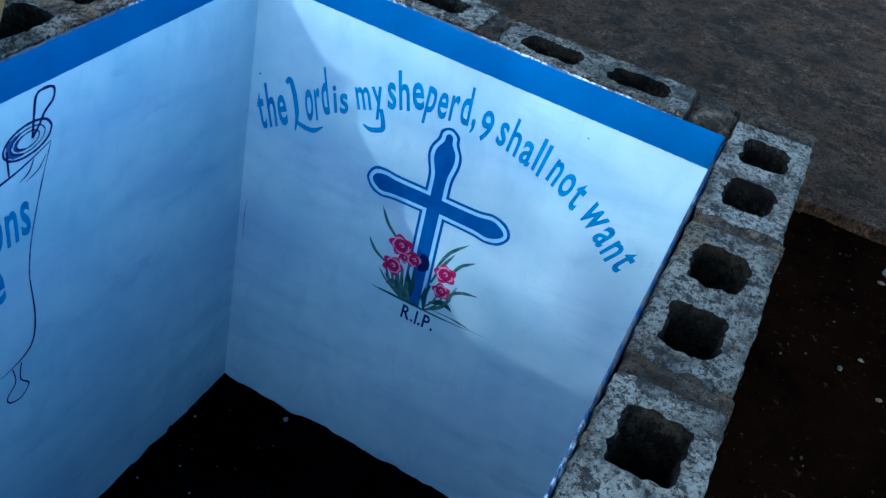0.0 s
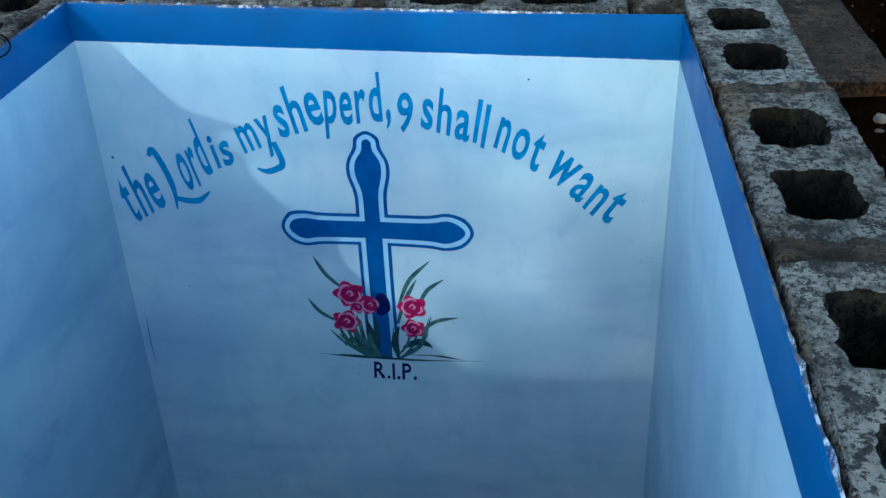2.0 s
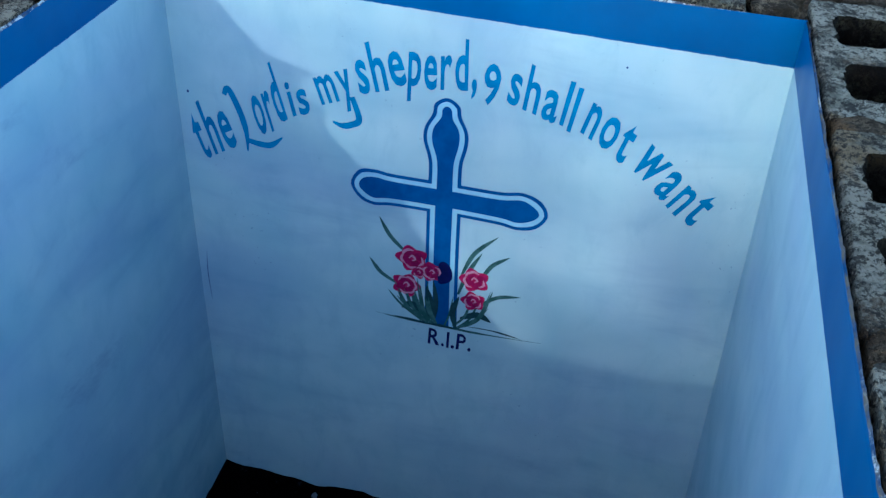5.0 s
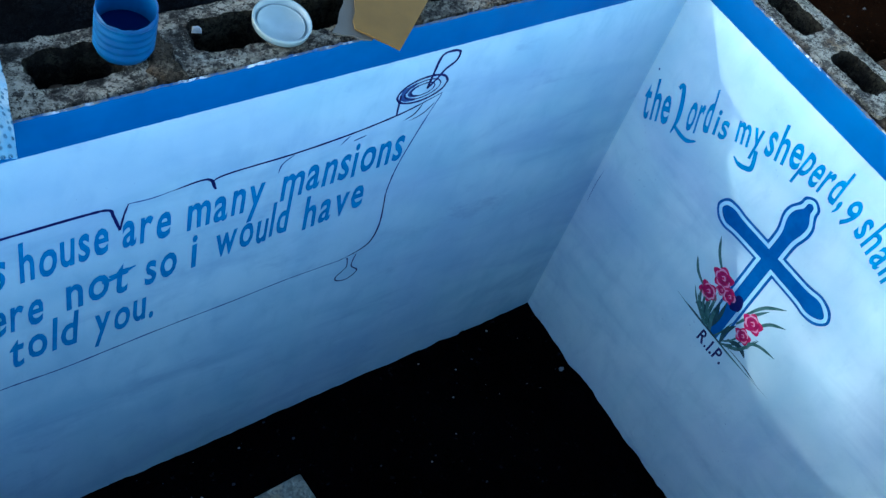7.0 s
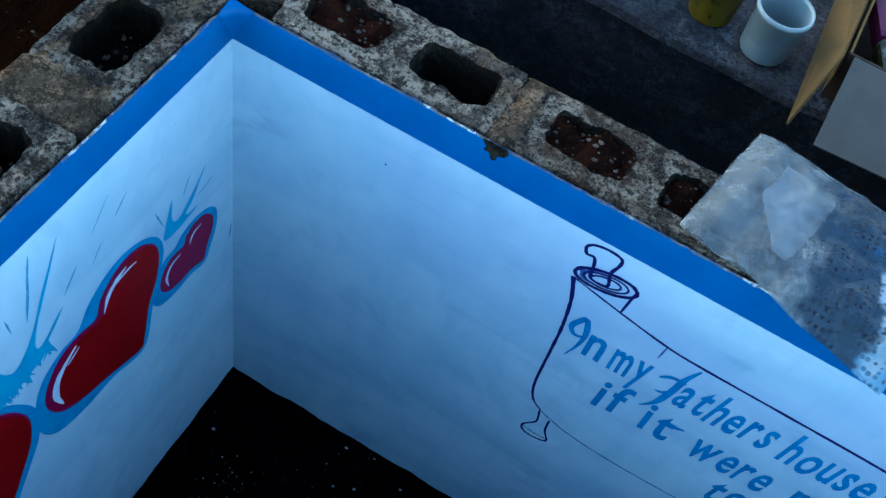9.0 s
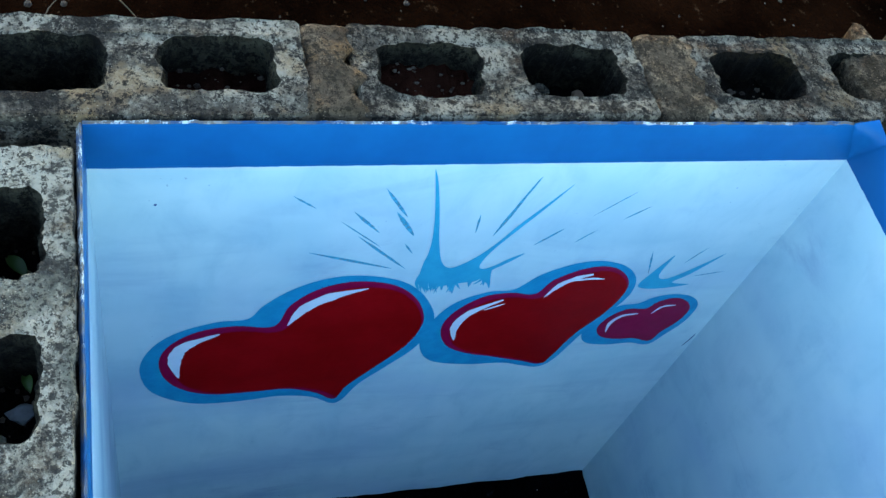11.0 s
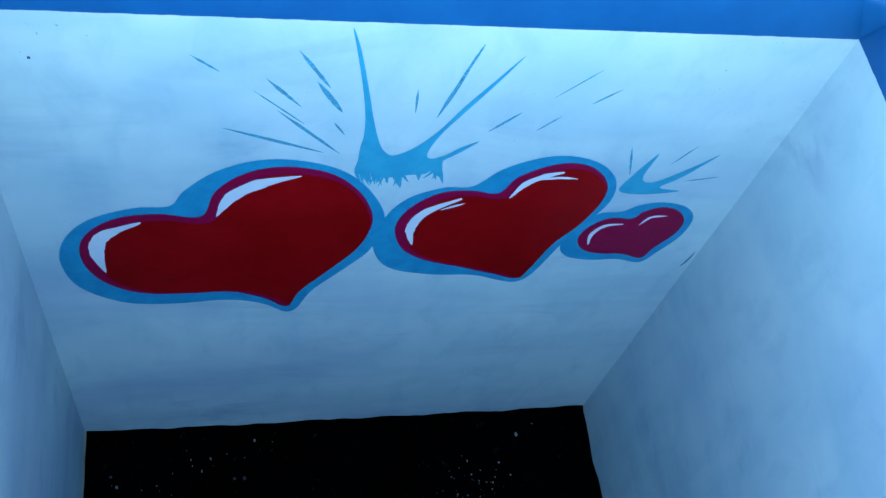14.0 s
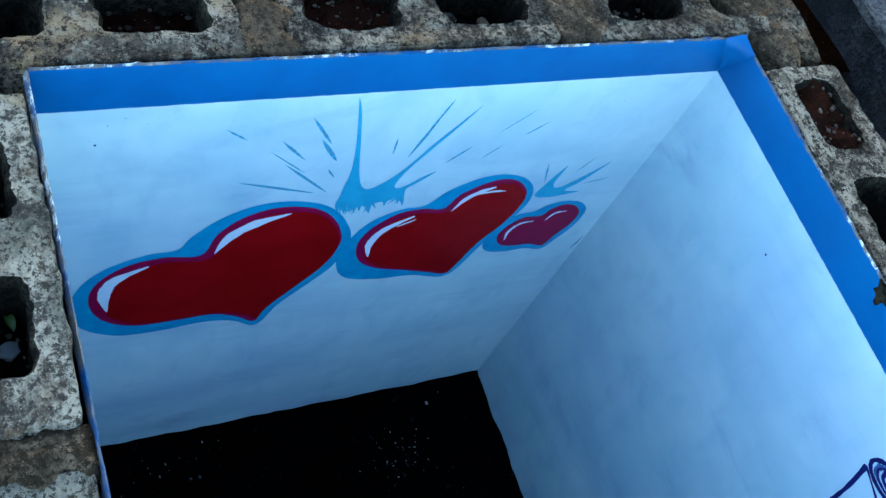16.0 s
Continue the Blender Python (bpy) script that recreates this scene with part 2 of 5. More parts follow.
STAINED_BLOCK = concrete("stained_block", (0.28, 0.25, 0.195), (0.085, 0.074, 0.058), (0.013, 0.012, 0.011), (0.058, 0.034, 0.021), 0.52)
MORTAR = concrete("brown_mortar", (0.23, 0.17, 0.11), (0.085, 0.063, 0.042), (0.024, 0.0185, 0.0124), (0.064, 0.0347, 0.0166), 0.48)
CLEAN_BLOCK = concrete("grey_block", (0.58, 0.57, 0.47), (0.42, 0.42, 0.35), (0.20, 0.20, 0.17), (0.32, 0.31, 0.25), 0.48)
OLD_SLAB = concrete("dirty_slab", (0.12, 0.072, 0.04), (0.062, 0.035, 0.019), (0.0134, 0.00754, 0.00413), (0.0587, 0.0262, 0.00956), 0.46)
# The plinth's shaded side and lit top, as two colours of one concrete.
LEDGE_SHADED = concrete("shaded_ledge_concrete", (0.034, 0.040, 0.050), (0.018, 0.022, 0.029), (0.007, 0.009, 0.012), (0.013, 0.015, 0.018), 0.47)
LEDGE_LIT = concrete("lit_ledge_concrete", (0.125, 0.137, 0.15), (0.066, 0.073, 0.082), (0.024, 0.027, 0.032), (0.045, 0.048, 0.052), 0.47)
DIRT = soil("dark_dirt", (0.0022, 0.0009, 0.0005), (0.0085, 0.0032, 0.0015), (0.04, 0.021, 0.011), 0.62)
FILL = soil("cell_rubble", (0.020, 0.0075, 0.0050), (0.0070, 0.0034, 0.0028), (0.0414, 0.0268, 0.0207), 0.66)
# Fill of the deeper cells, coloured near black for the shade down there.
FILL_DARK = soil("shaded_cell_fill", (0.00252, 0.00252, 0.00252), (0.00546, 0.00504, 0.00462), (0.021, 0.0189, 0.0168), 0.70)
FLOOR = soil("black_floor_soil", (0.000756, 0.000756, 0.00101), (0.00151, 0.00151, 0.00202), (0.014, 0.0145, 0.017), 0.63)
PEBBLE = pebbles_mat()
CHIP = plain("white_chip", (0.139, 0.153, 0.167), (0.0835, 0.0928, 0.102), 0.8, 60)
FLOOR_CHIP = chips_mat()
CARD = plain("brown_cardboard", (0.108, 0.060, 0.013), (0.088, 0.049, 0.011), 0.85, 14, 0.2, 0.1)
CARD_DULL = plain("dull_cardboard", (0.075, 0.047, 0.016), (0.050, 0.031, 0.011), 0.9, 9, 0.1, 0.1)
CARD_GREY = plain("grey_cardboard", (0.069, 0.0677, 0.0577), (0.0574, 0.0564, 0.048), 0.85, 14, 0.2, 0.1)
# Carton's front, back and bottom, darkened for the shade inside the box.
CARD_DARK = plain("shaded_cardboard", (0.0348, 0.0203, 0.0116), (0.0232, 0.0145, 0.0087), 0.9, 14, 0.2, 0.1)
WHITE_PLASTIC = plain("white_plastic", (0.167, 0.226, 0.232), (0.133, 0.182, 0.19), 0.35, 18, 0.5, 0.05)
BLUE_PLASTIC = plain("blue_plastic", (0.001, 0.034, 0.11), (0.002, 0.056, 0.15), 0.45, 30, 0.14, 0.05)
BLUE_PAINT_IN = plain("blue_paint_inside", (0.00116, 0.00928, 0.058), (0.00116, 0.0058, 0.0406), 0.9, 14, 0.0, 0.05)
YELLOW_POT = spotted("yellow_splashed", (0.1102, 0.0812, 0.00232), (0.00348, 0.00348, 0.0058), 0.60, 45)
RED_POT = plain("red_plastic", (0.0522, 0.00174, 0.00174), (0.0348, 0.00116, 0.00174), 0.2, 16, 0.6, 0.05)
GREY_PAINT_IN = plain("grey_blue_paint", (0.0464, 0.0928, 0.1508), (0.029, 0.0638, 0.116), 0.4, 20)
LABEL_BLUE = plain("label_blue", (0.00232, 0.029, 0.116), (0.00348, 0.0406, 0.1508), 0.4, 30)
LABEL_RED = plain("label_red", (0.116, 0.0174, 0.0174), (0.087, 0.0174, 0.0174), 0.4, 60)
LABEL_PINK = plain("label_pink", (0.0928, 0.00232, 0.0348), (0.0696, 0.00232, 0.029), 0.4, 60)
LABEL_GREEN = spotted("label_green", (0.029, 0.0348, 0.0058), (0.116, 0.116, 0.1276), 0.58, 70)
FILM = film_plastic()
PAPER = plain("white_rag", (0.22, 0.27, 0.29), (0.17, 0.21, 0.23), 0.8, 30)
LEAF = plain("green_leaf", (0.0232, 0.058, 0.0087), (0.0348, 0.0754, 0.0116), 0.5, 60)
DRY = plain("dry_stem", (0.116, 0.0928, 0.058), (0.0812, 0.058, 0.0348), 0.8, 60)
BARK = plain("bark", (0.11, 0.085, 0.06), (0.05, 0.04, 0.03), 0.9, 9, 0.2, 0.8)
CROWN_LEAF = plain("tree_leaf", (0.05, 0.10, 0.025), (0.035, 0.075, 0.02), 0.5, 3)
PALE_STONE = plain("pale_stone", (0.20, 0.15, 0.095), (0.10, 0.075, 0.048), 0.9, 70, 0.2, 0.5)
TAN_STONE = plain("tan_stone", (0.0812, 0.0493, 0.0261), (0.0522, 0.0319, 0.0174), 0.85, 50)


# ---------------------------------------------------------------- mesh helpers
def mesh_of(name, verts, faces, mats, slots=None, smooth=False):
    me = bpy.data.meshes.new(name)
    me.from_pydata([tuple(v) for v in verts], [], faces)
    for m in (mats if isinstance(mats, (list, tuple)) else [mats]):
        me.materials.append(m)
    if slots:
        me.polygons.foreach_set("material_index", slots)
    if smooth:
        me.polygons.foreach_set("use_smooth", [True] * len(me.polygons))
    me.update()
    return me


def put_part(name, me, parent, label="", m=None):
    ob = new(name, me)
    ob.parent = parent
    if m is not None:
        ob.matrix_basis = m
    return tagged(ob, label)


def part(name, bm, material, parent, label=""):
    me = bpy.data.meshes.new(name)
    bmesh.ops.recalc_face_normals(bm, faces=bm.faces)
    bm.to_mesh(me)
    bm.free()
    me.materials.append(material)
    return put_part(name, me, parent, label)


def box(x0, x1, y0, y1, z0, z1, bevel=0.0):
    bm = bmesh.new()
    bmesh.ops.create_cube(bm, size=1.0)
    for v in bm.verts:
        v.co = ((x0 + x1) / 2 + v.co.x * (x1 - x0), (y0 + y1) / 2 + v.co.y * (y1 - y0), (z0 + z1) / 2 + v.co.z * (z1 - z0))
    if bevel:
        bmesh.ops.bevel(bm, geom=bm.edges[:], offset=bevel, segments=2, affect="EDGES", profile=0.6)
    return bm


def lathe(profile, n=40, wobble=0.0, seed=0):
    """Verts and faces of a body turned round z from (radius, height) pairs."""
    rng = random.Random(seed)
    verts, faces = [], []
    ph = rng.random() * 6
    for r, h in profile:
        for i in range(n):
            a = 2 * math.pi * i / n
            k = r * (1 + wobble * math.sin(2 * a + ph + h * 20))
            verts.append((k * math.cos(a), k * math.sin(a), h))
    for j in range(len(profile) - 1):
        for i in range(n):
            faces.append((j * n + i, j * n + (i + 1) % n, (j + 1) * n + (i + 1) % n, (j + 1) * n + i))
    return verts, faces


def spline(points, closed=False, steps=8):
    """A smooth curve through a few points."""
    p = [Vector(q) for q in points]
    n = len(p)
    out = []
    for i in range(n if closed else n - 1):
        a, b, c, d = (p[(i - 1) % n], p[i], p[(i + 1) % n], p[(i + 2) % n]) if closed else (
            p[max(i - 1, 0)], p[i], p[i + 1], p[min(i + 2, n - 1)])
        if (c - b).length < 1e-9:  # a doubled point is a sharp corner
            continue
        for s in range(steps):
            t = s / steps
            out.append(0.5 * (2 * b + (c - a) * t + (2 * a - 5 * b + 4 * c - d) * t * t + (3 * b - a - 3 * c + d) * t ** 3))
    if not closed:
        out.append(p[-1])
    return out


def limb(points, r0, r1, sides=8):
    line = spline(points, False, 5)
    verts, faces, n = [], [], len(line)
    for i, p in enumerate(line):
        d = (line[min(i + 1, n - 1)] - line[max(i - 1, 0)]).normalized()
        a = d.cross(Vector((0.3, 1, 0.1))).normalized()
        b = d.cross(a)
        r = r0 + (r1 - r0) * i / (n - 1)
        for k in range(sides):
            t = 2 * math.pi * k / sides
            verts.append(p + (a * math.cos(t) + b * math.sin(t)) * r * (1 + 0.12 * noise.noise((k, i * 0.5, r0 * 50))))
    for i in range(n - 1):
        for k in range(sides):
            m = (k + 1) % sides
            faces.append((i * sides + k, i * sides + m, (i + 1) * sides + m, (i + 1) * sides + k))
    return verts, faces


class Face:
    """A wall's inner face as a sheet for paint: u along it, v up, d out of it."""

    def __init__(self, origin, along, out):
        self.o, self.a, self.n = Vector(origin), Vector(along).normalized(), Vector(out).normalized()

    def at(self, u, v, d):
        return self.o + self.a * u + Vector((0, 0, v)) + self.n * d


def painted(name, polys, face, lift, material, parent, label=""):
    """Closed outlines of paint on a wall, in one mesh."""
    from mathutils.geometry import tessellate_polygon
    verts, faces = [], []
    lift *= 0.35  # paint lies thin on the plaster
    for poly in polys:
        base = len(verts)
        lift += 0.00001  # one stroke lies over the one before
        if isinstance(poly, tuple):  # a stroke: its two rims
            n = len(poly[0])
            verts += [face.at(p[0], p[1], lift) for p in poly[0] + poly[1]]
            for i in range(n - 1):
                f = [base + i, base + i + 1, base + n + i + 1, base + n + i]
                a, b, c = (verts[k] for k in f[:3])
                faces.append(f if (b - a).cross(c - a).dot(face.n) > 0 else f[::-1])
            continue
        tris = tessellate_polygon([[Vector((p[0], p[1], 0)) for p in poly]])
        verts += [face.at(p[0], p[1], lift) for p in poly]
        for t in tris:
            a, b, c = (verts[base + i] for i in t)
            f = [base + i for i in t]
            faces.append(f if (b - a).cross(c - a).dot(face.n) > 0 else f[::-1])
    return put_part(name, mesh_of(name, verts, faces, material), parent, label)


def stroke(points, width, taper=(1.0, 1.0), steps=8, jitter=0.0, seed=0):
    """The outline of one brush stroke along a few points; taper: width at its start and end against its middle."""
    rng = random.Random(seed)
    line = spline(points, False, steps)
    left, right = [], []
    n = len(line)
    for i, p in enumerate(line):
        d = (line[min(i + 1, n - 1)] - line[max(i - 1, 0)]).normalized()
        s = i / (n - 1)
        k = taper[0] + (1 - taper[0]) * min(1, s * 3) if s < 0.5 else taper[1] + (1 - taper[1]) * min(1, (1 - s) * 3)
        w = width * k * (1 + jitter * (rng.random() - 0.5)) / 2
        side = Vector((-d.y, d.x)) * w
        left.append(p + side)
        right.append(p - side)
    return left, right


GLYPHS = {}


def glyph(ch, weight=0.019):
    """A letter of the built-in font as 2D points and faces, with its advance."""
    if ch not in GLYPHS:
        cu = bpy.data.curves.new("letter", "FONT")
        cu.body, cu.offset, cu.resolution_u = ch, weight, 3
        ob = bpy.data.objects.new("letter", cu)
        scene.collection.objects.link(ob)
        bpy.context.view_layer.update()
        me = bpy.data.meshes.new_from_object(ob.evaluated_get(bpy.context.evaluated_depsgraph_get()))
        pts, fs = [(v.co.x, v.co.y) for v in me.vertices], [tuple(p.vertices) for p in me.polygons]
        bpy.data.objects.remove(ob)
        bpy.data.curves.remove(cu)
        bpy.data.meshes.remove(me)
        GLYPHS[ch] = (pts, fs)
    return GLYPHS[ch]


def lettering(word, b0, b1, up, face, material, parent, lift=0.0016, gap=0.11):
    """A word from b0 to b1 along its foot; up is how an ascender stands on the foot."""
    rise = max(p[1] for p in glyph("h")[0])
    x, placed = 0.0, []
    spans_of = [(min(p[0] for p in glyph(ch)[0]), max(p[0] for p in glyph(ch)[0])) for ch in word]
    widths = sum(hi - lo for lo, hi in spans_of)
    natural = (Vector(b1) - Vector(b0)).length * rise / (1.12 * Vector(up).length)  # the word's length at the letters' own proportions
    if len(word) > 1 and natural > widths + gap * (len(word) - 1):
        gap = (natural - widths) / (len(word) - 1)
    for ch, (lo, hi) in zip(word, spans_of):
        pts, fs = glyph(ch)
        placed.append((x - lo, pts, fs))
        x += hi - lo + gap
    total = x - gap
    b0, b1, up = Vector(b0), Vector(b1), Vector(up)
    b0, b1 = b0 + (b1 - b0) * 0.01, b1 - (b1 - b0) * 0.02
    verts, faces = [], []
    rng = random.Random(word)
    for dx, pts, fs in placed:
        base = len(verts)
        hop, lean = rng.uniform(-0.05, 0.05), rng.uniform(-0.05, 0.07)
        for px, py in pts:
            wave = 0.022 * noise.noise((px * 4.0 + dx, py * 4.0, len(word)))  # an unsteady brush
            q = b0 + (b1 - b0) * ((px + dx + lean * py + wave) / total) + up * (py / rise + hop + wave)
            verts.append(face.at(q.x, q.y, lift * 0.35))
        for f in fs:
            a, b, c = (verts[base + i] for i in f[:3])
            g = [base + i for i in f]
            faces.append(g if (b - a).cross(c - a).dot(face.n) > 0 else g[::-1])
    return put_part("lettering", mesh_of("lettering", verts, faces, material), parent, "brush-painted word " + word.strip(".,"))

# ---------------------------------------------------------------- the vault
TOP = 1.138          # top of the open block walls
LONG, WIDE = 2.262, 0.93
THICK = 0.142
GROUND = 0.84


def top_at(x, y=0.0):
    """The walls' top: highest in the south-west corner, lowest in the south-east."""
    return TOP + 0.001 - 0.0018 * x - 0.012 * y + 0.0138 * x * y

WALLS = {}

# inner faces: hearts end (west), scroll side (north), cross end (east), near side (south)
EAST0, EAST1 = (2.272, 0.0), (2.250, -WIDE)
FACES = {
    "west": Face((0, 0, 0), (0, 1, 0), (1, 0, 0)),
    "north": Face((0, 0, 0), (1, 0, 0), (0, -1, 0)),
    "east": Face((EAST0[0], 0, 0), (EAST1[0] - EAST0[0], -WIDE, 0), (-1, 0.0237, 0)),
    "south": Face((EAST1[0], -WIDE, 0), (-EAST1[0], -0.013, 0), (-0.0058, 1, 0)),
}


def structure(name, me, label):
    return tagged(new(name, me), label, name.split("_")[0], "", "structure")


def plaster_sheet(face, u0, u1, back, seed):
    """A plaster coat with a worn upper lip: the painted face, and the bare broken top."""
    n, levels = int((u1 - u0) / 0.006), [-0.06, 0.0, 0.25, 0.5, 0.8, 1.04, 1.085, 1.118]
    verts, faces, slots = [], [], []
    for i in range(n + 1):
        u = u0 + (u1 - u0) * i / n
        rim = top_at(face.at(u, 0, 0).x, face.at(u, 0, 0).y)
        w = noise.noise((u * 9 + seed, seed, 0)) * 0.0016 + noise.noise((u * 75, seed, 3)) * 0.0022 + noise.noise((u * 190, seed, 9)) * 0.0014
        for v in levels:
            verts.append(face.at(u, v, 0))
        chip = max(0.0, noise.noise((u * 22, seed * 2.0, 7)) - 0.16) * 0.008
        verts.append(face.at(u, rim - 0.004 + w - chip * 0.7, -0.0005 - chip * 0.3))
        verts.append(face.at(u, rim - 0.0008 + w * 0.7, -0.0018 - abs(w) * 0.8 - chip * 0.6))
        verts.append(face.at(u, rim - 0.012, back))
    m = len(levels) + 3
    for i in range(n):
        for j in range(m - 1):
            faces.append((i * m + j, (i + 1) * m + j, (i + 1) * m + j + 1, i * m + j + 1))
            slots.append(1 if j >= m - 3 else 0)
    a, b, c = (Vector(verts[k]) for k in faces[0][:3])
    if (b - a).cross(c - a).dot(face.n) < 0:
        faces = [f[::-1] for f in faces]
    return mesh_of("plaster", verts, faces, [PAINT, BARE], slots)


def ring(cx, cy, hx, hy, power, n, rough, seed):
    """A worn rounded rectangle, as points round its rim."""
    out = []
    for i in range(n):
        a = 2 * math.pi * (i + 0.5) / n
        c, s = math.cos(a), math.sin(a)
        k = (abs(c) ** power + abs(s) ** power) ** (-1 / power)
        x, y = cx + hx * c * k, cy + hy * s * k
        w = rough * (noise.noise((x * 45, y * 45, seed)) + 0.7 * noise.noise((x * 130, y * 130, seed + 5)))
        out.append((x + c * w, y + s * w))
    return out


def hollow_block(length, thick, height, cells, seed, rough=0.0050, face=None):
    """A concrete block with open cells, its top at z = 0. cells: (centre, half length, half width)."""
    from mathutils.geometry import tessellate_polygon
    outer = ring(0, 0, length / 2 - 0.003, thick / 2 - 0.003, 30, 150, rough * 0.8, seed)
    holes = [ring(c, 0.002, a, b, 5.0, 64, rough * 1.2, seed + 2 + i) for i, (c, a, b) in enumerate(cells)]
    loops = [outer] + holes
    verts, faces, starts = [], [], []
    for loop in loops:
        starts.append(len(verts))
        verts += [(x, y, 0.0025 * noise.noise((x * 40, y * 40, seed))) for x, y in loop]
    flat = [i for k, loop in enumerate(loops) for i in range(starts[k], starts[k] + len(loop))]
    for t in tessellate_polygon([[Vector((*p, 0)) for p in loop] for loop in loops]):
        f = [flat[i] for i in t]
        a, b, c = (Vector(verts[i]) for i in f)
        faces.append(f if (b - a).cross(c - a).z > 0 else f[::-1])

    def skirt(loop, start, steps, inward):
        prev, n = list(range(start, start + len(loop))), len(loop)
        cx, cy = sum(p[0] for p in loop) / n, sum(p[1] for p in loop) / n
        for shift, z in steps:
            row = []
            for x, y in loop:
                d = Vector((x - cx, y - cy))
                d = d.normalized() * (shift + 0.001 * noise.noise((x * 70, y * 70, z * 50)))
                row.append(len(verts))
                verts.append((x + d.x, y + d.y, z))
            for i in range(n):
                k = (i + 1) % n
                q = (prev[i], prev[k], row[k], row[i])
                faces.append(q if inward else q[::-1])
            prev = row
        return prev

    skirt(outer, 0, [(0.003, -0.005), (0.003, -height)], False)
    plain_faces = len(faces)  # the cells' insides get a darker concrete that carries their shade
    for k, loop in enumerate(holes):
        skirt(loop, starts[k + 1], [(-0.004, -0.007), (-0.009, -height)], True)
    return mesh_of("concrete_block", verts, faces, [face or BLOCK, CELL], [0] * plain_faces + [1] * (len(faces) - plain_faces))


def rubble_mesh(hx, hy, material, seed, rise=0.012):
    """A lumpy fill of dirt inside a block's cell, with small stones bedded in it."""
    q = random.Random(seed)

    def height(x, y):
        return rise * (noise.noise((x * 30, y * 30, seed)) + 0.6 * noise.noise((x * 85, y * 85, seed))) + 0.25 * rise * (x / hx) ** 2

    n, verts, faces, slots = 14, [], [], []
    for j in range(n + 1):
        for i in range(n + 1):
            x, y = (i / n - 0.5) * 2 * hx, (j / n - 0.5) * 2 * hy
            verts.append((x, y, height(x, y)))
    for j in range(n):
        for i in range(n):
            k = j * (n + 1) + i
            faces.append((k, k + 1, k + n + 2, k + n + 1))
            slots.append(0)
    for _ in range(44):
        r = q.choice((0.0012, 0.0016, 0.002, 0.0026, 0.0034, 0.0048))
        x, y = q.uniform(-0.9, 0.9) * hx, q.uniform(-0.85, 0.85) * hy
        z, base, a0 = height(x, y), len(verts), q.random() * 6
        for lev, w in ((-0.3, 0.8), (0.35, 1.0), (0.8, 0.55)):
            for i in range(5):
                a = a0 + 2 * math.pi * i / 5
                rr = r * w * q.uniform(0.7, 1.15)
                verts.append((x + rr * math.cos(a), y + rr * math.sin(a) * 0.8, z + r * lev * 0.8))
        for lev in range(2):
            for i in range(5):
                k = (i + 1) % 5
                faces.append((base + lev * 5 + i, base + lev * 5 + k, base + lev * 5 + 5 + k, base + lev * 5 + 5 + i))
                slots.append(1)
        faces.append(tuple(base + 10 + i for i in range(5)))
        slots.append(1)
    return mesh_of("rubble", verts, faces, [material, PEBBLE], slots)


def mortar_mesh(width, thick, height, seed):
    verts, faces = [], []
    nx, ny = 6, 14
    for j in range(ny + 1):
        for i in range(nx + 1):
            x, y = (i / nx - 0.5) * width, (j / ny - 0.5) * thick
            x += width * 0.42 * noise.noise((y * 38, i * 0.35, seed)) * abs(x) / (width / 2)
            z = 0.005 * noise.noise((x * 60, y * 40, seed)) + 0.0015
            z -= 0.0035 if i in (0, nx) else 0
            z -= 0.006 if j in (0, ny) else 0
            verts.append((x, y, z))
    for j in range(ny):
        for i in range(nx):
            k = j * (nx + 1) + i
            faces.append((k, k + 1, k + nx + 2, k + nx + 1))
    rim = [i for i in range(nx + 1)] + [j * (nx + 1) + nx for j in range(1, ny + 1)] + [
        ny * (nx + 1) + i for i in range(nx - 1, -1, -1)] + [j * (nx + 1) for j in range(ny - 1, 0, -1)]
    low = len(verts)
    verts += [(verts[i][0], verts[i][1], -height) for i in rim]
    for i in range(len(rim)):
        k = (i + 1) % len(rim)
        faces.append((rim[k], rim[i], low + i, low + k))
    return mesh_of("mortar_joint", verts, faces, MORTAR, None, True)


COURSE = 0.19


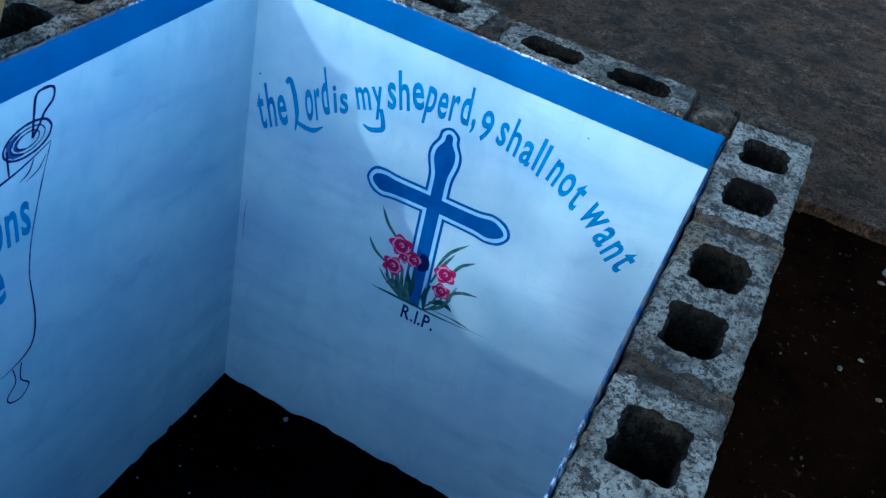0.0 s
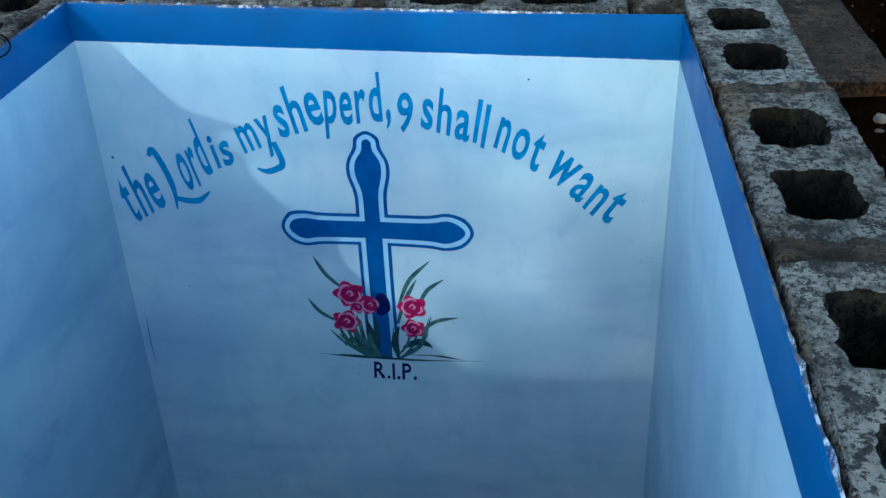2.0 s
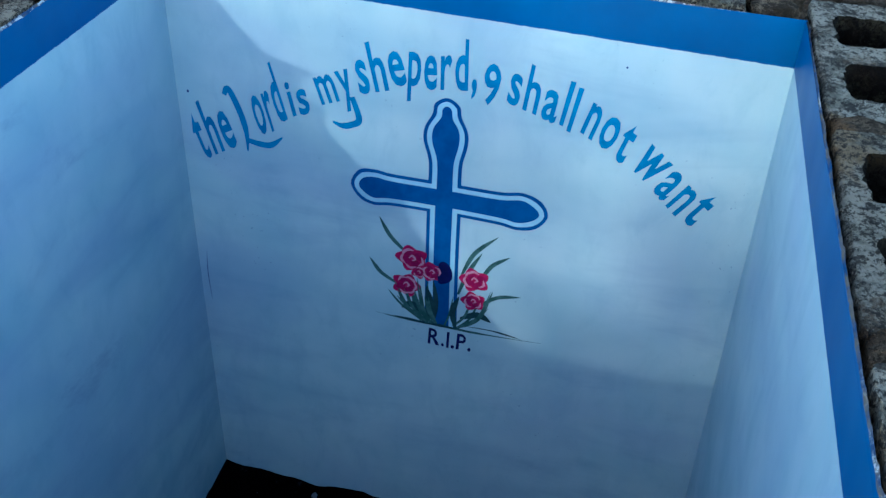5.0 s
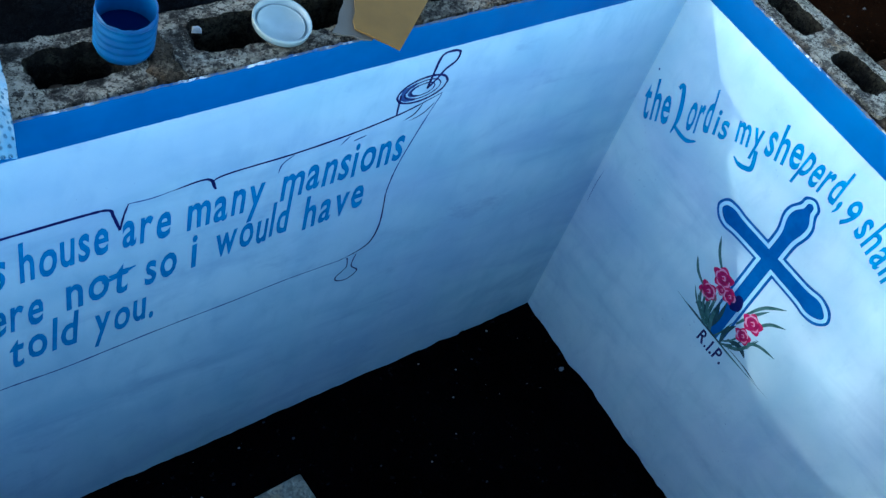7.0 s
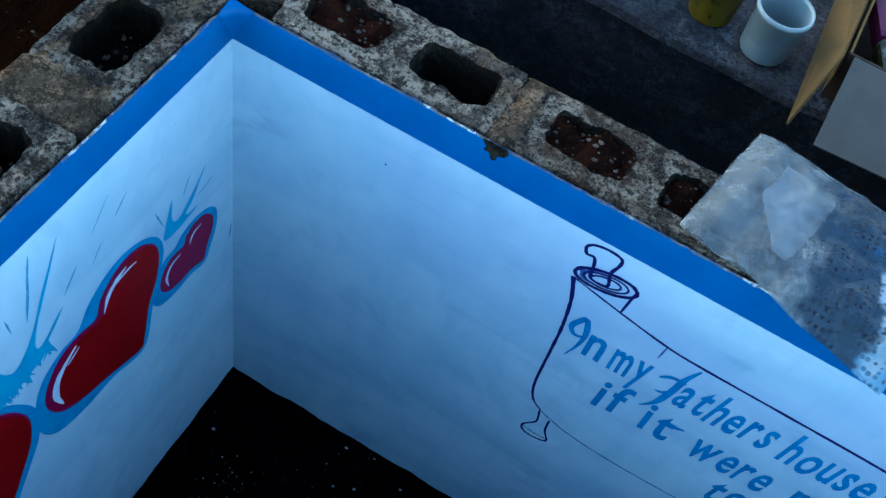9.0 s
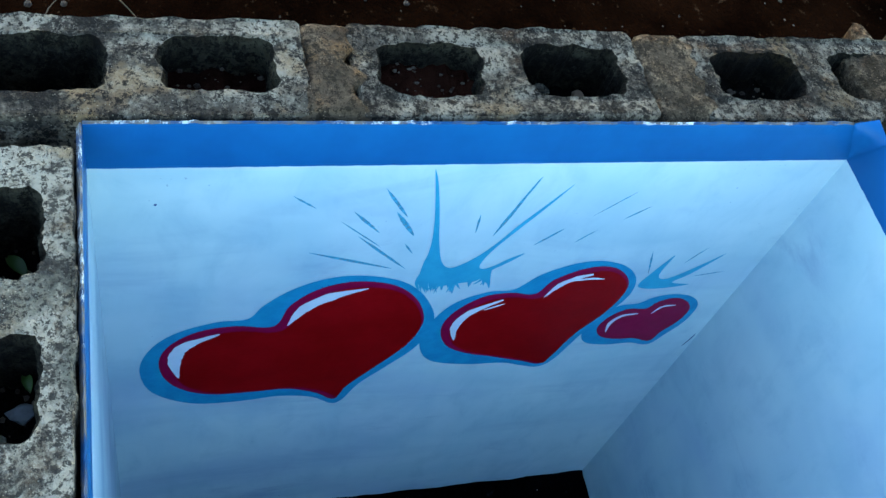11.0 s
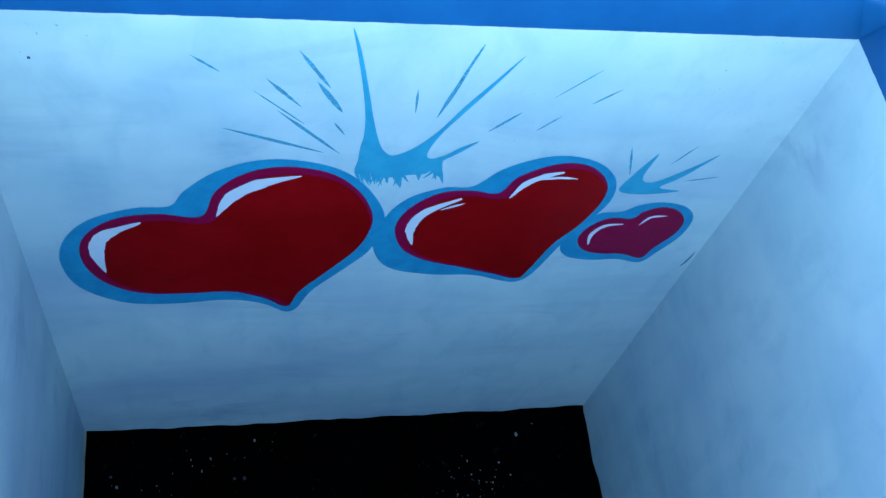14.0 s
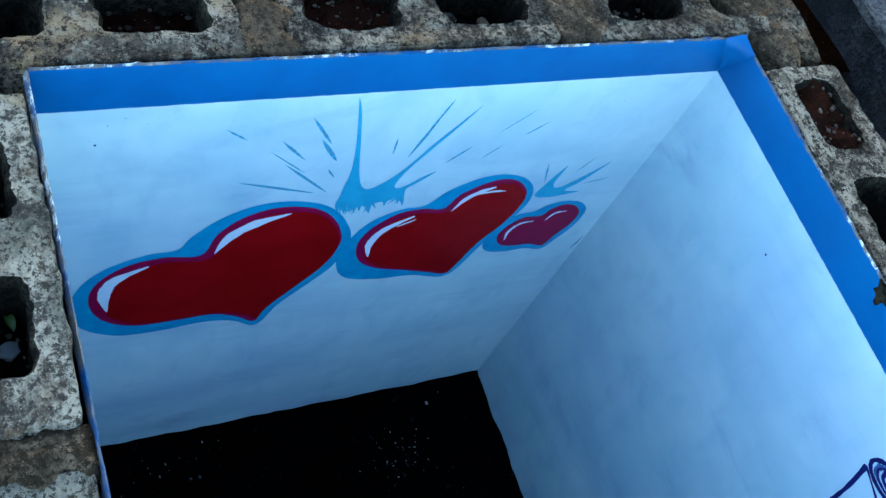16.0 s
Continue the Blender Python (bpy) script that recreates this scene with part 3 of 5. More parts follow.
def wall(side, core, label, centres, pitch, turn, line, cell, depths, fills, ends=()):
    """One wall of the vault: its lower core, the plaster coat and the open top course, block by block."""
    x0, x1, y0, y1 = core
    part_core = bpy.data.meshes.new("wall_" + side)
    bm = box(x0, x1, y0, y1 - (0.012 if side == "south" else 0.0), -0.05, TOP - COURSE - 0.012)
    bm.to_mesh(part_core)
    bm.free()
    part_core.materials.append(MORTAR)
    w = structure("wall_" + side, part_core, label)
    WALLS[side] = w
    thick = (y1 - y0) if turn == 0 else (x1 - x0)
    for i, c in enumerate(centres):
        half, cw, off = cell
        seed = i * 3.7 + len(side) * 11 + turn
        nxt = [abs(c - d) for d in centres if d != c]
        size = min(pitch, min(nxt)) - 0.034
        cells = [(-off, half, cw), (off, half * (0.94 + 0.1 * random.random()), cw)]
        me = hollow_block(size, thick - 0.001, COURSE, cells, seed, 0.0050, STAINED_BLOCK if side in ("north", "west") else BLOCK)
        place = pose(c, line, top_at(c, line) - 0.001, 0, 0, 0) if turn == 0 else pose(line, c, top_at(line, c) - 0.001, 0, 0, 90)
        tilt = pose(0, 0, 0, 0.5 * (random.random() - 0.5), 0.5 * (random.random() - 0.5), 0)
        if side == "south":  # this wall runs a little askew
            place = pose(0, 0.0065 - 0.013 * (1 - c / EAST1[0]), 0) @ place
        if side == "east":
            place = pose(0.011 * (1 + c / (WIDE / 2)), 0, 0) @ place
        b = put_part("concrete_block", me, w, "", place @ tilt)
        for k, (cc, ch, cb) in enumerate(cells):
            d = depths[(2 * i + k) % len(depths)]
            f = fills[(2 * i + k) % len(fills)]
            put_part("rubble", rubble_mesh(ch + 0.004, cb + 0.004, f, seed + k), b, "", pose(cc, 0, -d))
    order = sorted(centres)
    for a, b2 in zip(order, order[1:]):
        mid = (a + b2) / 2
        me = mortar_mesh(b2 - a - (min(pitch, b2 - a) - 0.034) + 0.014, thick - 0.004, COURSE, mid * 7)
        put_part("mortar_joint", me, w, "", pose(mid, line, top_at(mid, line) - 0.0018, 0, 0, 0) if turn == 0 else pose(line, mid, top_at(line, mid) - 0.0018, 0, 0, 90))
    for e0, e1, cross in ends:
        me = mortar_mesh(e1 - e0, cross, COURSE, e0 * 9 + 1)
        mid = (e0 + e1) / 2
        put_part("mortar_joint", me, w, "", pose(mid, line, top_at(mid, line) - 0.0018, 0, 0, 0) if turn == 0 else pose(line, mid, top_at(line, mid) - 0.0018, 0, 0, 90))
    return w


BACK = 0.005  # the plaster's thickness
wall("north", (-THICK - 0.012, LONG + THICK + 0.006, BACK, BACK + 0.137), "white-plastered block wall with a painted scroll and blue top band",
     (0.225, 0.600, 1.005, 1.400, 1.795, 2.190), 0.40, 0, BACK + 0.0685, (0.060, 0.036, 0.084),
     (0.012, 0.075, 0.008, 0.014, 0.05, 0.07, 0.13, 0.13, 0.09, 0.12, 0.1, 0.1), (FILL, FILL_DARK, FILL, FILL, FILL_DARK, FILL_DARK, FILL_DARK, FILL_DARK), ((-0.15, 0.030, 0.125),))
wall("west", (-BACK - 0.146, -BACK, -WIDE - 0.15, 0.006), "white-plastered block wall with painted red hearts and blue top band",
     (-0.050, -0.480, -0.893), 0.395, 1, -BACK - 0.073, (0.062, 0.040, 0.088),
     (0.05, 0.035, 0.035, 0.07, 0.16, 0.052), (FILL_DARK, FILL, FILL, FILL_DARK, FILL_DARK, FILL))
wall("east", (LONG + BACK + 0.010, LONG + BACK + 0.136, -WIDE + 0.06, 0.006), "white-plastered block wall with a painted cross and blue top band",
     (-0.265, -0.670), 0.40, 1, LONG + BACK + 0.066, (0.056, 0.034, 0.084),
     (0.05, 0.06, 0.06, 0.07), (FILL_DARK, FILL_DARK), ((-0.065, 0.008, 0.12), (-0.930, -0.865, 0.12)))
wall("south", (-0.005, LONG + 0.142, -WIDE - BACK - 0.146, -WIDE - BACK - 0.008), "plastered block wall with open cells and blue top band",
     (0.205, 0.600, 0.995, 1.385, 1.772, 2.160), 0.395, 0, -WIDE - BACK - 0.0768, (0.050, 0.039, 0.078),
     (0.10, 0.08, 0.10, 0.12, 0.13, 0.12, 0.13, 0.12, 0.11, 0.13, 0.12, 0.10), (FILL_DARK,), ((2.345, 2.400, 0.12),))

for side, length, seed in (("west", None, 1.0), ("north", None, 2.0), ("east", None, 3.0), ("south", None, 4.0)):
    u0, u1 = {"west": (-WIDE - 0.013, 0.0), "north": (0.0, EAST0[0]), "east": (0.0, WIDE + 0.002), "south": (0.0, EAST1[0])}[side]
    put_part("plaster", plaster_sheet(FACES[side], u0, u1, -0.0062, seed), WALLS[side], "pale painted plaster with a blue top band")




def corner_fillet():
    """The rounded plaster in the top of the north-west corner."""
    n, verts, faces = 8, [], []
    for z, r in ((1.072, 0.002), (1.095, 0.012), (1.118, 0.024), (top_at(0) + 0.001, 0.034)):
        for i in range(n + 1):
            a = math.pi / 2 * i / n
            verts.append((0.0012 + r * (1 - math.sin(a)), -0.0012 - r * (1 - math.cos(a)), z))
    for j in range(3):
        for i in range(n):
            k = j * (n + 1) + i
            faces.append((k, k + 1, k + n + 2, k + n + 1))
    cap = len(verts)
    verts.append((-0.004, 0.004, top_at(0) + 0.002))
    for i in range(n):
        faces.append((3 * (n + 1) + i, 3 * (n + 1) + i + 1, cap))
    return mesh_of("plaster_fillet", verts, faces, PAINT, None, True)


put_part("plaster_fillet", corner_fillet(), WALLS["north"], "rounded blue plaster in the corner")

# ---------------------------------------------------------------- floor of the vault
def floor_z(x, y):
    """The earth sinks a little along the cross wall's south half."""
    dip = 0.018 * max(0.0, min(1.0, (x - 1.2) / 1.0)) * max(0.0, min(1.0, -y / 0.6))
    return 0.007 * noise.noise((x * 5, y * 5, 1)) + 0.006 * noise.noise((x * 22, y * 22, 2)) - 0.003 - dip


def floor_mesh():
    nx, ny, verts, faces = 110, 48, [], []
    for j in range(ny + 1):
        for i in range(nx + 1):
            x, y = -0.01 + (LONG + 0.03) * i / nx, -WIDE - 0.01 + (WIDE + 0.02) * j / ny
            edge = min(x, LONG - x, -y, y + WIDE)
            z = floor_z(x, y)
            z += 0.010 * max(0, noise.noise((x * 37, y * 37, 8))) if edge < 0.03 else 0
            z += max(0, 0.03 - edge) * (0.05 + 0.3 * noise.noise((x * 14, y * 14, 6)))
            verts.append((x, y, z))
    for j in range(ny):
        for i in range(nx):
            k = j * (nx + 1) + i
            faces.append((k, k + 1, k + nx + 2, k + nx + 1))
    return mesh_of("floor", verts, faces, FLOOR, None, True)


structure("floor", floor_mesh(), "black earth floor of the open vault with pale chips")


def scatter(name, label, material, spots, seed, sides=6):
    """Many small broken stones, in one mesh of stuff."""
    rng = random.Random(seed)
    verts, faces = [], []
    for x, y, z, r in spots:
        base = len(verts)
        sq = rng.uniform(0.35, 0.8)
        a0 = rng.random() * 6
        st = rng.uniform(0.6, 1.0)
        for lev, k in ((0.0, 0.9), (0.55, 1.0), (0.95, 0.55)):
            for i in range(sides):
                a = a0 + 2 * math.pi * i / sides
                rr = r * k * rng.uniform(0.75, 1.1)
                px, py = rr * math.cos(a), rr * st * math.sin(a)
                verts.append((x + px, y + py, z + r * sq * (lev * 1.4 - 0.35)))
        for lev in range(2):
            for i in range(sides):
                k = (i + 1) % sides
                faces.append((base + lev * sides + i, base + lev * sides + k, base + (lev + 1) * sides + k, base + (lev + 1) * sides + i))
        faces.append(tuple(base + 2 * sides + i for i in range(sides)))
    return tagged(new(name, mesh_of(name, verts, faces, material)), label, "debris", "", "stuff")


rng = random.Random(5)


spots = [(2.226, -0.212, 0.002, 0.009)]
for i in range(1900):
    x, y = rng.uniform(0.03, LONG - 0.03), -WIDE * rng.random()
    if noise.noise((x * 3.5, y * 3.5, 9)) > rng.uniform(-0.5, 0.3) and (x < 0.8 or rng.random() < 0.3):
        spots.append((x, y, floor_z(x, y), rng.choice((0.0010, 0.0013, 0.0017, 0.0022, 0.0034, 0.0045))))
for i in range(70):
    x, y = rng.gauss(0.16, 0.028), rng.gauss(-0.25, 0.035)
    spots.append((x, y, floor_z(x, y), rng.choice((0.001, 0.0014, 0.002))))
scatter("floor_chips", "small pale plaster chips scattered on the black floor", FLOOR_CHIP, spots, 3)
spots = []
for i in range(160):
    x, y = rng.uniform(0.03, LONG - 0.03), -WIDE * rng.random()
    spots.append((x, y, floor_z(x, y), rng.uniform(0.006, 0.016)))
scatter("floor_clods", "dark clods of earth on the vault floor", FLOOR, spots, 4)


# ---------------------------------------------------------------- ground and neighbours
def spans(cuts, far):
    """Grid lines that hold every cut, fine near the vault and wide far off."""
    lines = set(cuts)
    lo, hi = -3.0, 6.0
    k = lo
    while k <= hi:
        if all(abs(k - c) > 0.03 for c in cuts):
            lines.add(round(k, 3))
        k += 0.075
    return sorted(lines | {-far, -200.0, -40.0, -12.0, -6.0, 12.0, 40.0, 200.0, far})


HOLE = (-0.150, 2.400, -1.070, 0.61)  # the vault and the trench beside it


def ground_z(x, y):
    near = min(1.0, max(0.0, (6 - max(abs(x - 1), abs(y))) / 3))
    return GROUND + near * (0.03 * noise.noise((x * 1.3, y * 1.3, 4)) + 0.012 * noise.noise((x * 7, y * 7, 9)))


def ground_mesh():
    xs, ys = spans(HOLE[:2], 2000.0), spans(HOLE[2:], 2000.0)
    n = len(xs)
    verts = [(x, y, ground_z(x, y)) for y in ys for x in xs]
    faces = []
    for j in range(len(ys) - 1):
        for i in range(n - 1):
            cx, cy = (xs[i] + xs[i + 1]) / 2, (ys[j] + ys[j + 1]) / 2
            if HOLE[0] < cx < HOLE[1] and HOLE[2] < cy < HOLE[3]:
                continue
            k = j * n + i
            faces.append((k, k + 1, k + n + 1, k + n))
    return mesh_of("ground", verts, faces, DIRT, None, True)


structure("ground", ground_mesh(), "dark brown bare earth strewn with small stones")
bm = box(HOLE[0] - 0.3, HOLE[1] + 0.3, 0.14, 0.64, 0.02, 0.12)
trench = bpy.data.meshes.new("trench_floor")
bm.to_mesh(trench)
bm.free()
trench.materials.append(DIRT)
structure("trench_floor", trench, "dark earth at the bottom of the narrow trench")
for name, x0, x1 in (("trench_side_west", HOLE[0] - 0.25, HOLE[0] - 0.02), ("trench_side_east", HOLE[1] + 0.02, HOLE[1] + 0.25)):
    bm = box(x0, x1, 0.16, 0.63, 0.05, GROUND - 0.05)
    me = bpy.data.meshes.new(name)
    bm.to_mesh(me)
    bm.free()
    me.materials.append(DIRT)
    structure(name, me, "dark earth side of the trench")


def slab(name, x0, x1, y0, y1, z0, z1, material, seed):
    """A cast slab with worn, slightly wavering edges."""
    nx, ny = max(4, int((x1 - x0) / 0.05)), max(4, int((y1 - y0) / 0.05))
    bm = bmesh.new()
    grid = {}
    for j in range(ny + 1):
        for i in range(nx + 1):
            x, y = x0 + (x1 - x0) * i / nx, y0 + (y1 - y0) * j / ny
            rim = i in (0, nx) or j in (0, ny)
            w = 0.010 * noise.noise((x * 8, y * 8, seed)) + 0.006 * noise.noise((x * 31, y * 31, seed))
            grid[i, j] = bm.verts.new((x + (w if i in (0, nx) else 0), y + (w if j in (0, ny) else 0), z1 + 0.004 * noise.noise((x * 3, y * 3, seed)) - (0.004 if rim else 0)))
    for j in range(ny):
        for i in range(nx):
            bm.faces.new((grid[i, j], grid[i + 1, j], grid[i + 1, j + 1], grid[i, j + 1]))
    rim = [e for e in bm.edges if e.is_boundary]
    new_geo = bmesh.ops.extrude_edge_only(bm, edges=rim)["geom"]
    for v in new_geo:
        if isinstance(v, bmesh.types.BMVert):
            v.co.z = z0
    bmesh.ops.recalc_face_normals(bm, faces=bm.faces)
    me = bpy.data.meshes.new(name)
    bm.to_mesh(me)
    bm.free()
    me.materials.append(material)
    return me


grave_slab = tagged(new("grave_slab", slab("grave_slab", 2.625, 5.05, -1.372, -0.18, 0.70, 0.876, OLD_SLAB, 2)),
                    "old brown-stained concrete grave slab lying in the dirt", "slab")
plinth = tagged(new("concrete_plinth"), "grey concrete plinth beside the trench, its top coloured paler as lit", "plinth")
# Dark body under a thin pale top: mostly light put into the colours.
put_part("body", slab("body", -1.3, 2.15, 0.568, 1.75, 0.10, 0.925, LEDGE_SHADED, 5), plinth, "concrete body coloured dark for its shaded side")
put_part("screed", slab("screed", -1.303, 2.153, 0.560, 1.753, 0.927, 0.950, LEDGE_LIT, 6), plinth, "worn cement top, paler for the light on it")

rng = random.Random(8)
spots = []
for i in range(4200):
    x, y = rng.uniform(-1.6, 4.5), rng.uniform(-2.8, 1.2)
    if HOLE[0] - 0.02 < x < HOLE[1] + 0.02 and HOLE[2] - 0.02 < y < 0.6 or (y > 0.5 and -1.4 < x < 2.2):
        continue
    on_slab = x > 2.64 and -1.36 < y < -0.21
    if on_slab and rng.random() < 0.6:
        continue
    spots.append((x, y, 0.876 if on_slab else ground_z(x, y), rng.choice((0.0015, 0.002, 0.002, 0.003, 0.004, 0.007)) * (0.8 if on_slab else 1)))
scatter("ground_pebbles", "small pale and brown stones strewn on the dark dirt", PEBBLE, spots, 9)

# ---------------------------------------------------------------- painting on the cross wall
FE, FN, FW = FACES["east"], FACES["north"], FACES["west"]
E, N, W = WALLS["east"], WALLS["north"], WALLS["west"]


def shape(points, steps=6):
    return spline(points, True, steps)


def cross_outline(grow):
    """A cross with a pointed bulb at its head and bulbs at its arms; grow widens it all round."""
    g, cx, top, foot = grow, 0.4535, 0.912, 0.482
    yc, half = 0.748, 0.0145 + g
    pts = [(cx, top + g), (cx + 0.006 + g * 0.85, 0.907 + g * 0.6), (cx + 0.0075 + g, 0.893 + g * 0.3), (cx + 0.018 + g, 0.874), (cx + 0.019 + g, 0.850), (cx + 0.012 + g, 0.815), *[(cx + 0.0115 + g, yc + half)] * 2]
    right = [(0.545, yc + half), (0.580, yc + half + 0.005), (0.601 + g * 0.6, yc + half - 0.006), (0.607 + g, yc - 0.002), (0.597 + g * 0.5, yc - half + 0.002), (0.575, yc - half - 0.006), (0.545, yc - half - 0.002)]
    stem = [*[(cx + 0.013 + g, yc - half)] * 2, (cx + 0.013 + g, 0.62), *[(cx + 0.015 + g, foot)] * 2, *[(cx - 0.012 - g, foot)] * 2, (cx - 0.013 - g, 0.62), *[(cx - 0.013 - g, yc - half)] * 2]
    left = [(0.365, yc - half - 0.001), (0.335, yc - half - 0.005), (0.318 - g * 0.5, yc - half + 0.004), (0.311 - g, yc), (0.318 - g * 0.5, yc + half - 0.002), (0.338, yc + half + 0.003), (0.365, yc + half)]
    head = [*[(cx - 0.0115 - g, yc + half)] * 2, (cx - 0.012 - g, 0.815), (cx - 0.021 - g, 0.850), (cx - 0.019 - g, 0.874), (cx - 0.0075 - g, 0.893 + g * 0.3), (cx - 0.006 - g * 0.85, 0.907 + g * 0.6)]
    return shape(pts + right + stem + left + head, 5)


painted("cross_border", [cross_outline(0.0155)], FE, 0.0010, BAND_DEEP, E, "dark blue outer line of the painted cross")
painted("cross_inner_border", [cross_outline(0.0095)], FE, 0.0016, PALE_LINE, E, "pale line inside the painted cross")
painted("painted_cross", [cross_outline(0.0015)], FE, 0.0022, BAND_DEEP, E, "deep blue painted cross with bulbed ends")

ARC = [
    ("the", (0.034, 0.745), (0.101, 0.788), (-0.026, 0.092)),
    ("ord", (0.141, 0.806), (0.193, 0.849), (-0.024, 0.094)),
    ("is", (0.200, 0.855), (0.232, 0.869), (-0.012, 0.060)),
    ("my", (0.250, 0.884), (0.309, 0.908), (-0.020, 0.064)),
    ("she", (0.313, 0.914), (0.393, 0.939), (-0.016, 0.078)),
    ("perd,", (0.389, 0.940), (0.499, 0.950), (0.000, 0.080)),
    ("9", (0.506, 0.930), (0.532, 0.934), (0.004, 0.064)),
    ("shall", (0.541, 0.934), (0.645, 0.905), (0.010, 0.072)),
    ("not", (0.655, 0.905), (0.726, 0.864), (0.022, 0.074)),
    ("want", (0.732, 0.862), (0.841, 0.770), (0.040, 0.062)),
]
for word, b0, b1, up in ARC:
    lettering(word, b0, b1, up, FE, LETTER, E)
swash = [stroke([(0.084, 0.874), (0.092, 0.886), (0.108, 0.850), (0.117, 0.812), (0.117, 0.776)], 0.011, (0.7, 0.25)),
         stroke([(0.119, 0.797), (0.140, 0.793), (0.160, 0.795), (0.180, 0.812)], 0.011, (0.8, 0.2)),
         stroke([(0.268, 0.857), (0.283, 0.852), (0.299, 0.856), (0.312, 0.868), (0.301, 0.905)], 0.011, (0.3, 0.8))]
painted("lettering", swash, FE, 0.0023, LETTER, E, "brush-painted initial and swashes")
lettering("R.I.P.", (0.432, 0.437), (0.513, 0.437), (0.0, 0.036), FE, INK, E, 0.0018, 0.10)


def rose(cx, cy, r, seed):
    """A brushed rose: dark ground, overlapping petals, pale curls."""
    q = random.Random(seed)
    def blob(x, y, s, n=9):
        return shape([(x + s * math.cos(a) * q.uniform(0.75, 1.15), y + s * 0.9 * math.sin(a) * q.uniform(0.75, 1.15)) for a in [2 * math.pi * i / n for i in range(n)]], 3)
    ph = q.random() * 6
    lobes = [(cx + r * (0.94 + 0.14 * math.cos(5 * a + ph) + q.uniform(-0.03, 0.03)) * math.cos(a), cy + 0.92 * r * (0.94 + 0.14 * math.cos(5 * a + ph)) * math.sin(a)) for a in [2 * math.pi * i / 20 for i in range(20)]]
    ob = painted("painted_rose", [shape(lobes, 3)], FE, 0.0026, PETAL, E, "crimson painted rose")
    painted("petal", [blob(cx + r * 0.45 * math.cos(a), cy + r * 0.4 * math.sin(a), r * 0.33, 7) for a in (0.5, 2.1, 3.6, 5.2)], FE, 0.0030, PETAL_DARK, ob)
    curls = []
    for i in range(6):
        a = q.random() * 6.3
        p = Vector((cx + r * 0.5 * math.cos(a), cy + r * 0.5 * math.sin(a)))
        d = Vector((-math.sin(a), math.cos(a))) * r * 0.35
        curls.append(stroke([p - d, p + Vector((math.cos(a), math.sin(a))) * r * 0.2, p + d], r * 0.16, (0.2, 0.2), 4))
    curls.append(stroke([(cx - r * 0.2, cy), (cx, cy + r * 0.22), (cx + r * 0.2, cy), (cx, cy - r * 0.15)], r * 0.13, (0.3, 0.3), 4))
    painted("petal", curls, FE, 0.0034, PETAL_PALE, ob)


leaves = []
for base, tip, bend in (((0.392, 0.628), (0.344, 0.693), 0.006), ((0.375, 0.560), (0.326, 0.606), 0.007), ((0.488, 0.60), (0.547, 0.692), 0.010),
                        ((0.522, 0.598), (0.569, 0.656), 0.008), ((0.52, 0.540), (0.592, 0.578), 0.010), ((0.484, 0.56), (0.522, 0.655), 0.004)):
    b, t = Vector(base), Vector(tip)
    m = (b + t) / 2 + Vector((-(t - b).y, (t - b).x)).normalized() * bend
    leaves.append(stroke([b, m, t], 0.0075, (0.5, 0.05), 8))
painted("painted_leaf", leaves, FE, 0.0023, LEAF_PAINT, E, "grey-green painted blades")
stems = []
q = random.Random(12)
for i in range(26):
    x = 0.455 + q.uniform(-0.05, 0.05)
    t = x + (x - 0.455) * q.uniform(0.5, 1.1) + q.uniform(-0.008, 0.008)
    if 0.443 < t < 0.468:
        continue
    stems.append(stroke([(0.455 + (x - 0.455) * 0.7, 0.484 + q.uniform(0, 0.006)), ((x + t) / 2, 0.515), (t, 0.53 + q.uniform(0, 0.055))], q.uniform(0.003, 0.007), (0.8, 0.1), 5))
painted("painted_leaf", stems, FE, 0.0024, LEAF_PAINT, E, "dense green painted stems")
dark = [stroke([(0.420, 0.508), (0.402, 0.520), (0.384, 0.508)], 0.014, (0.3, 0.1), 5), stroke([(0.490, 0.508), (0.520, 0.523), (0.544, 0.512)], 0.013, (0.3, 0.1), 5),
        stroke([(0.425, 0.485), (0.435, 0.525), (0.428, 0.565)], 0.014, (0.4, 0.1), 5), stroke([(0.482, 0.485), (0.476, 0.52), (0.486, 0.555)], 0.011, (0.4, 0.1), 5),
        stroke([(0.440, 0.484), (0.446, 0.53), (0.440, 0.58)], 0.009, (0.4, 0.1), 5)]
dark += [stroke([(0.370, 0.487), (0.42, 0.484), (0.50, 0.484)], 0.006, (0.05, 0.2), 5, 0.6, 3), stroke([(0.50, 0.493), (0.55, 0.494), (0.60, 0.487)], 0.003, (0.3, 0.05), 5, 0.8, 4)]
painted("painted_leaf", dark, FE, 0.0025, LEAF_DARK, E, "dark painted foliage at the cross's foot")
painted("ground_line", [stroke([(0.335, 0.487), (0.40, 0.483), (0.52, 0.482), (0.635, 0.487)], 0.0035, (0.05, 0.05), 8, 0.8, 2)], FE, 0.0014, LEAF_PAINT, E, "thin painted ground line")
for i, (x, y, r) in enumerate(((0.402, 0.618, 0.025), (0.392, 0.560, 0.023), (0.414, 0.592, 0.013), (0.437, 0.597, 0.019), (0.511, 0.596, 0.023), (0.511, 0.551, 0.019))):
    rose(x, y, r * 1.12, 30 + i)
painted("petal", [shape([(0.449, 0.577), (0.470, 0.585), (0.472, 0.606), (0.462, 0.622), (0.449, 0.617)], 4)], FE, 0.0029, INK, E, "violet shade of a rose on the cross")

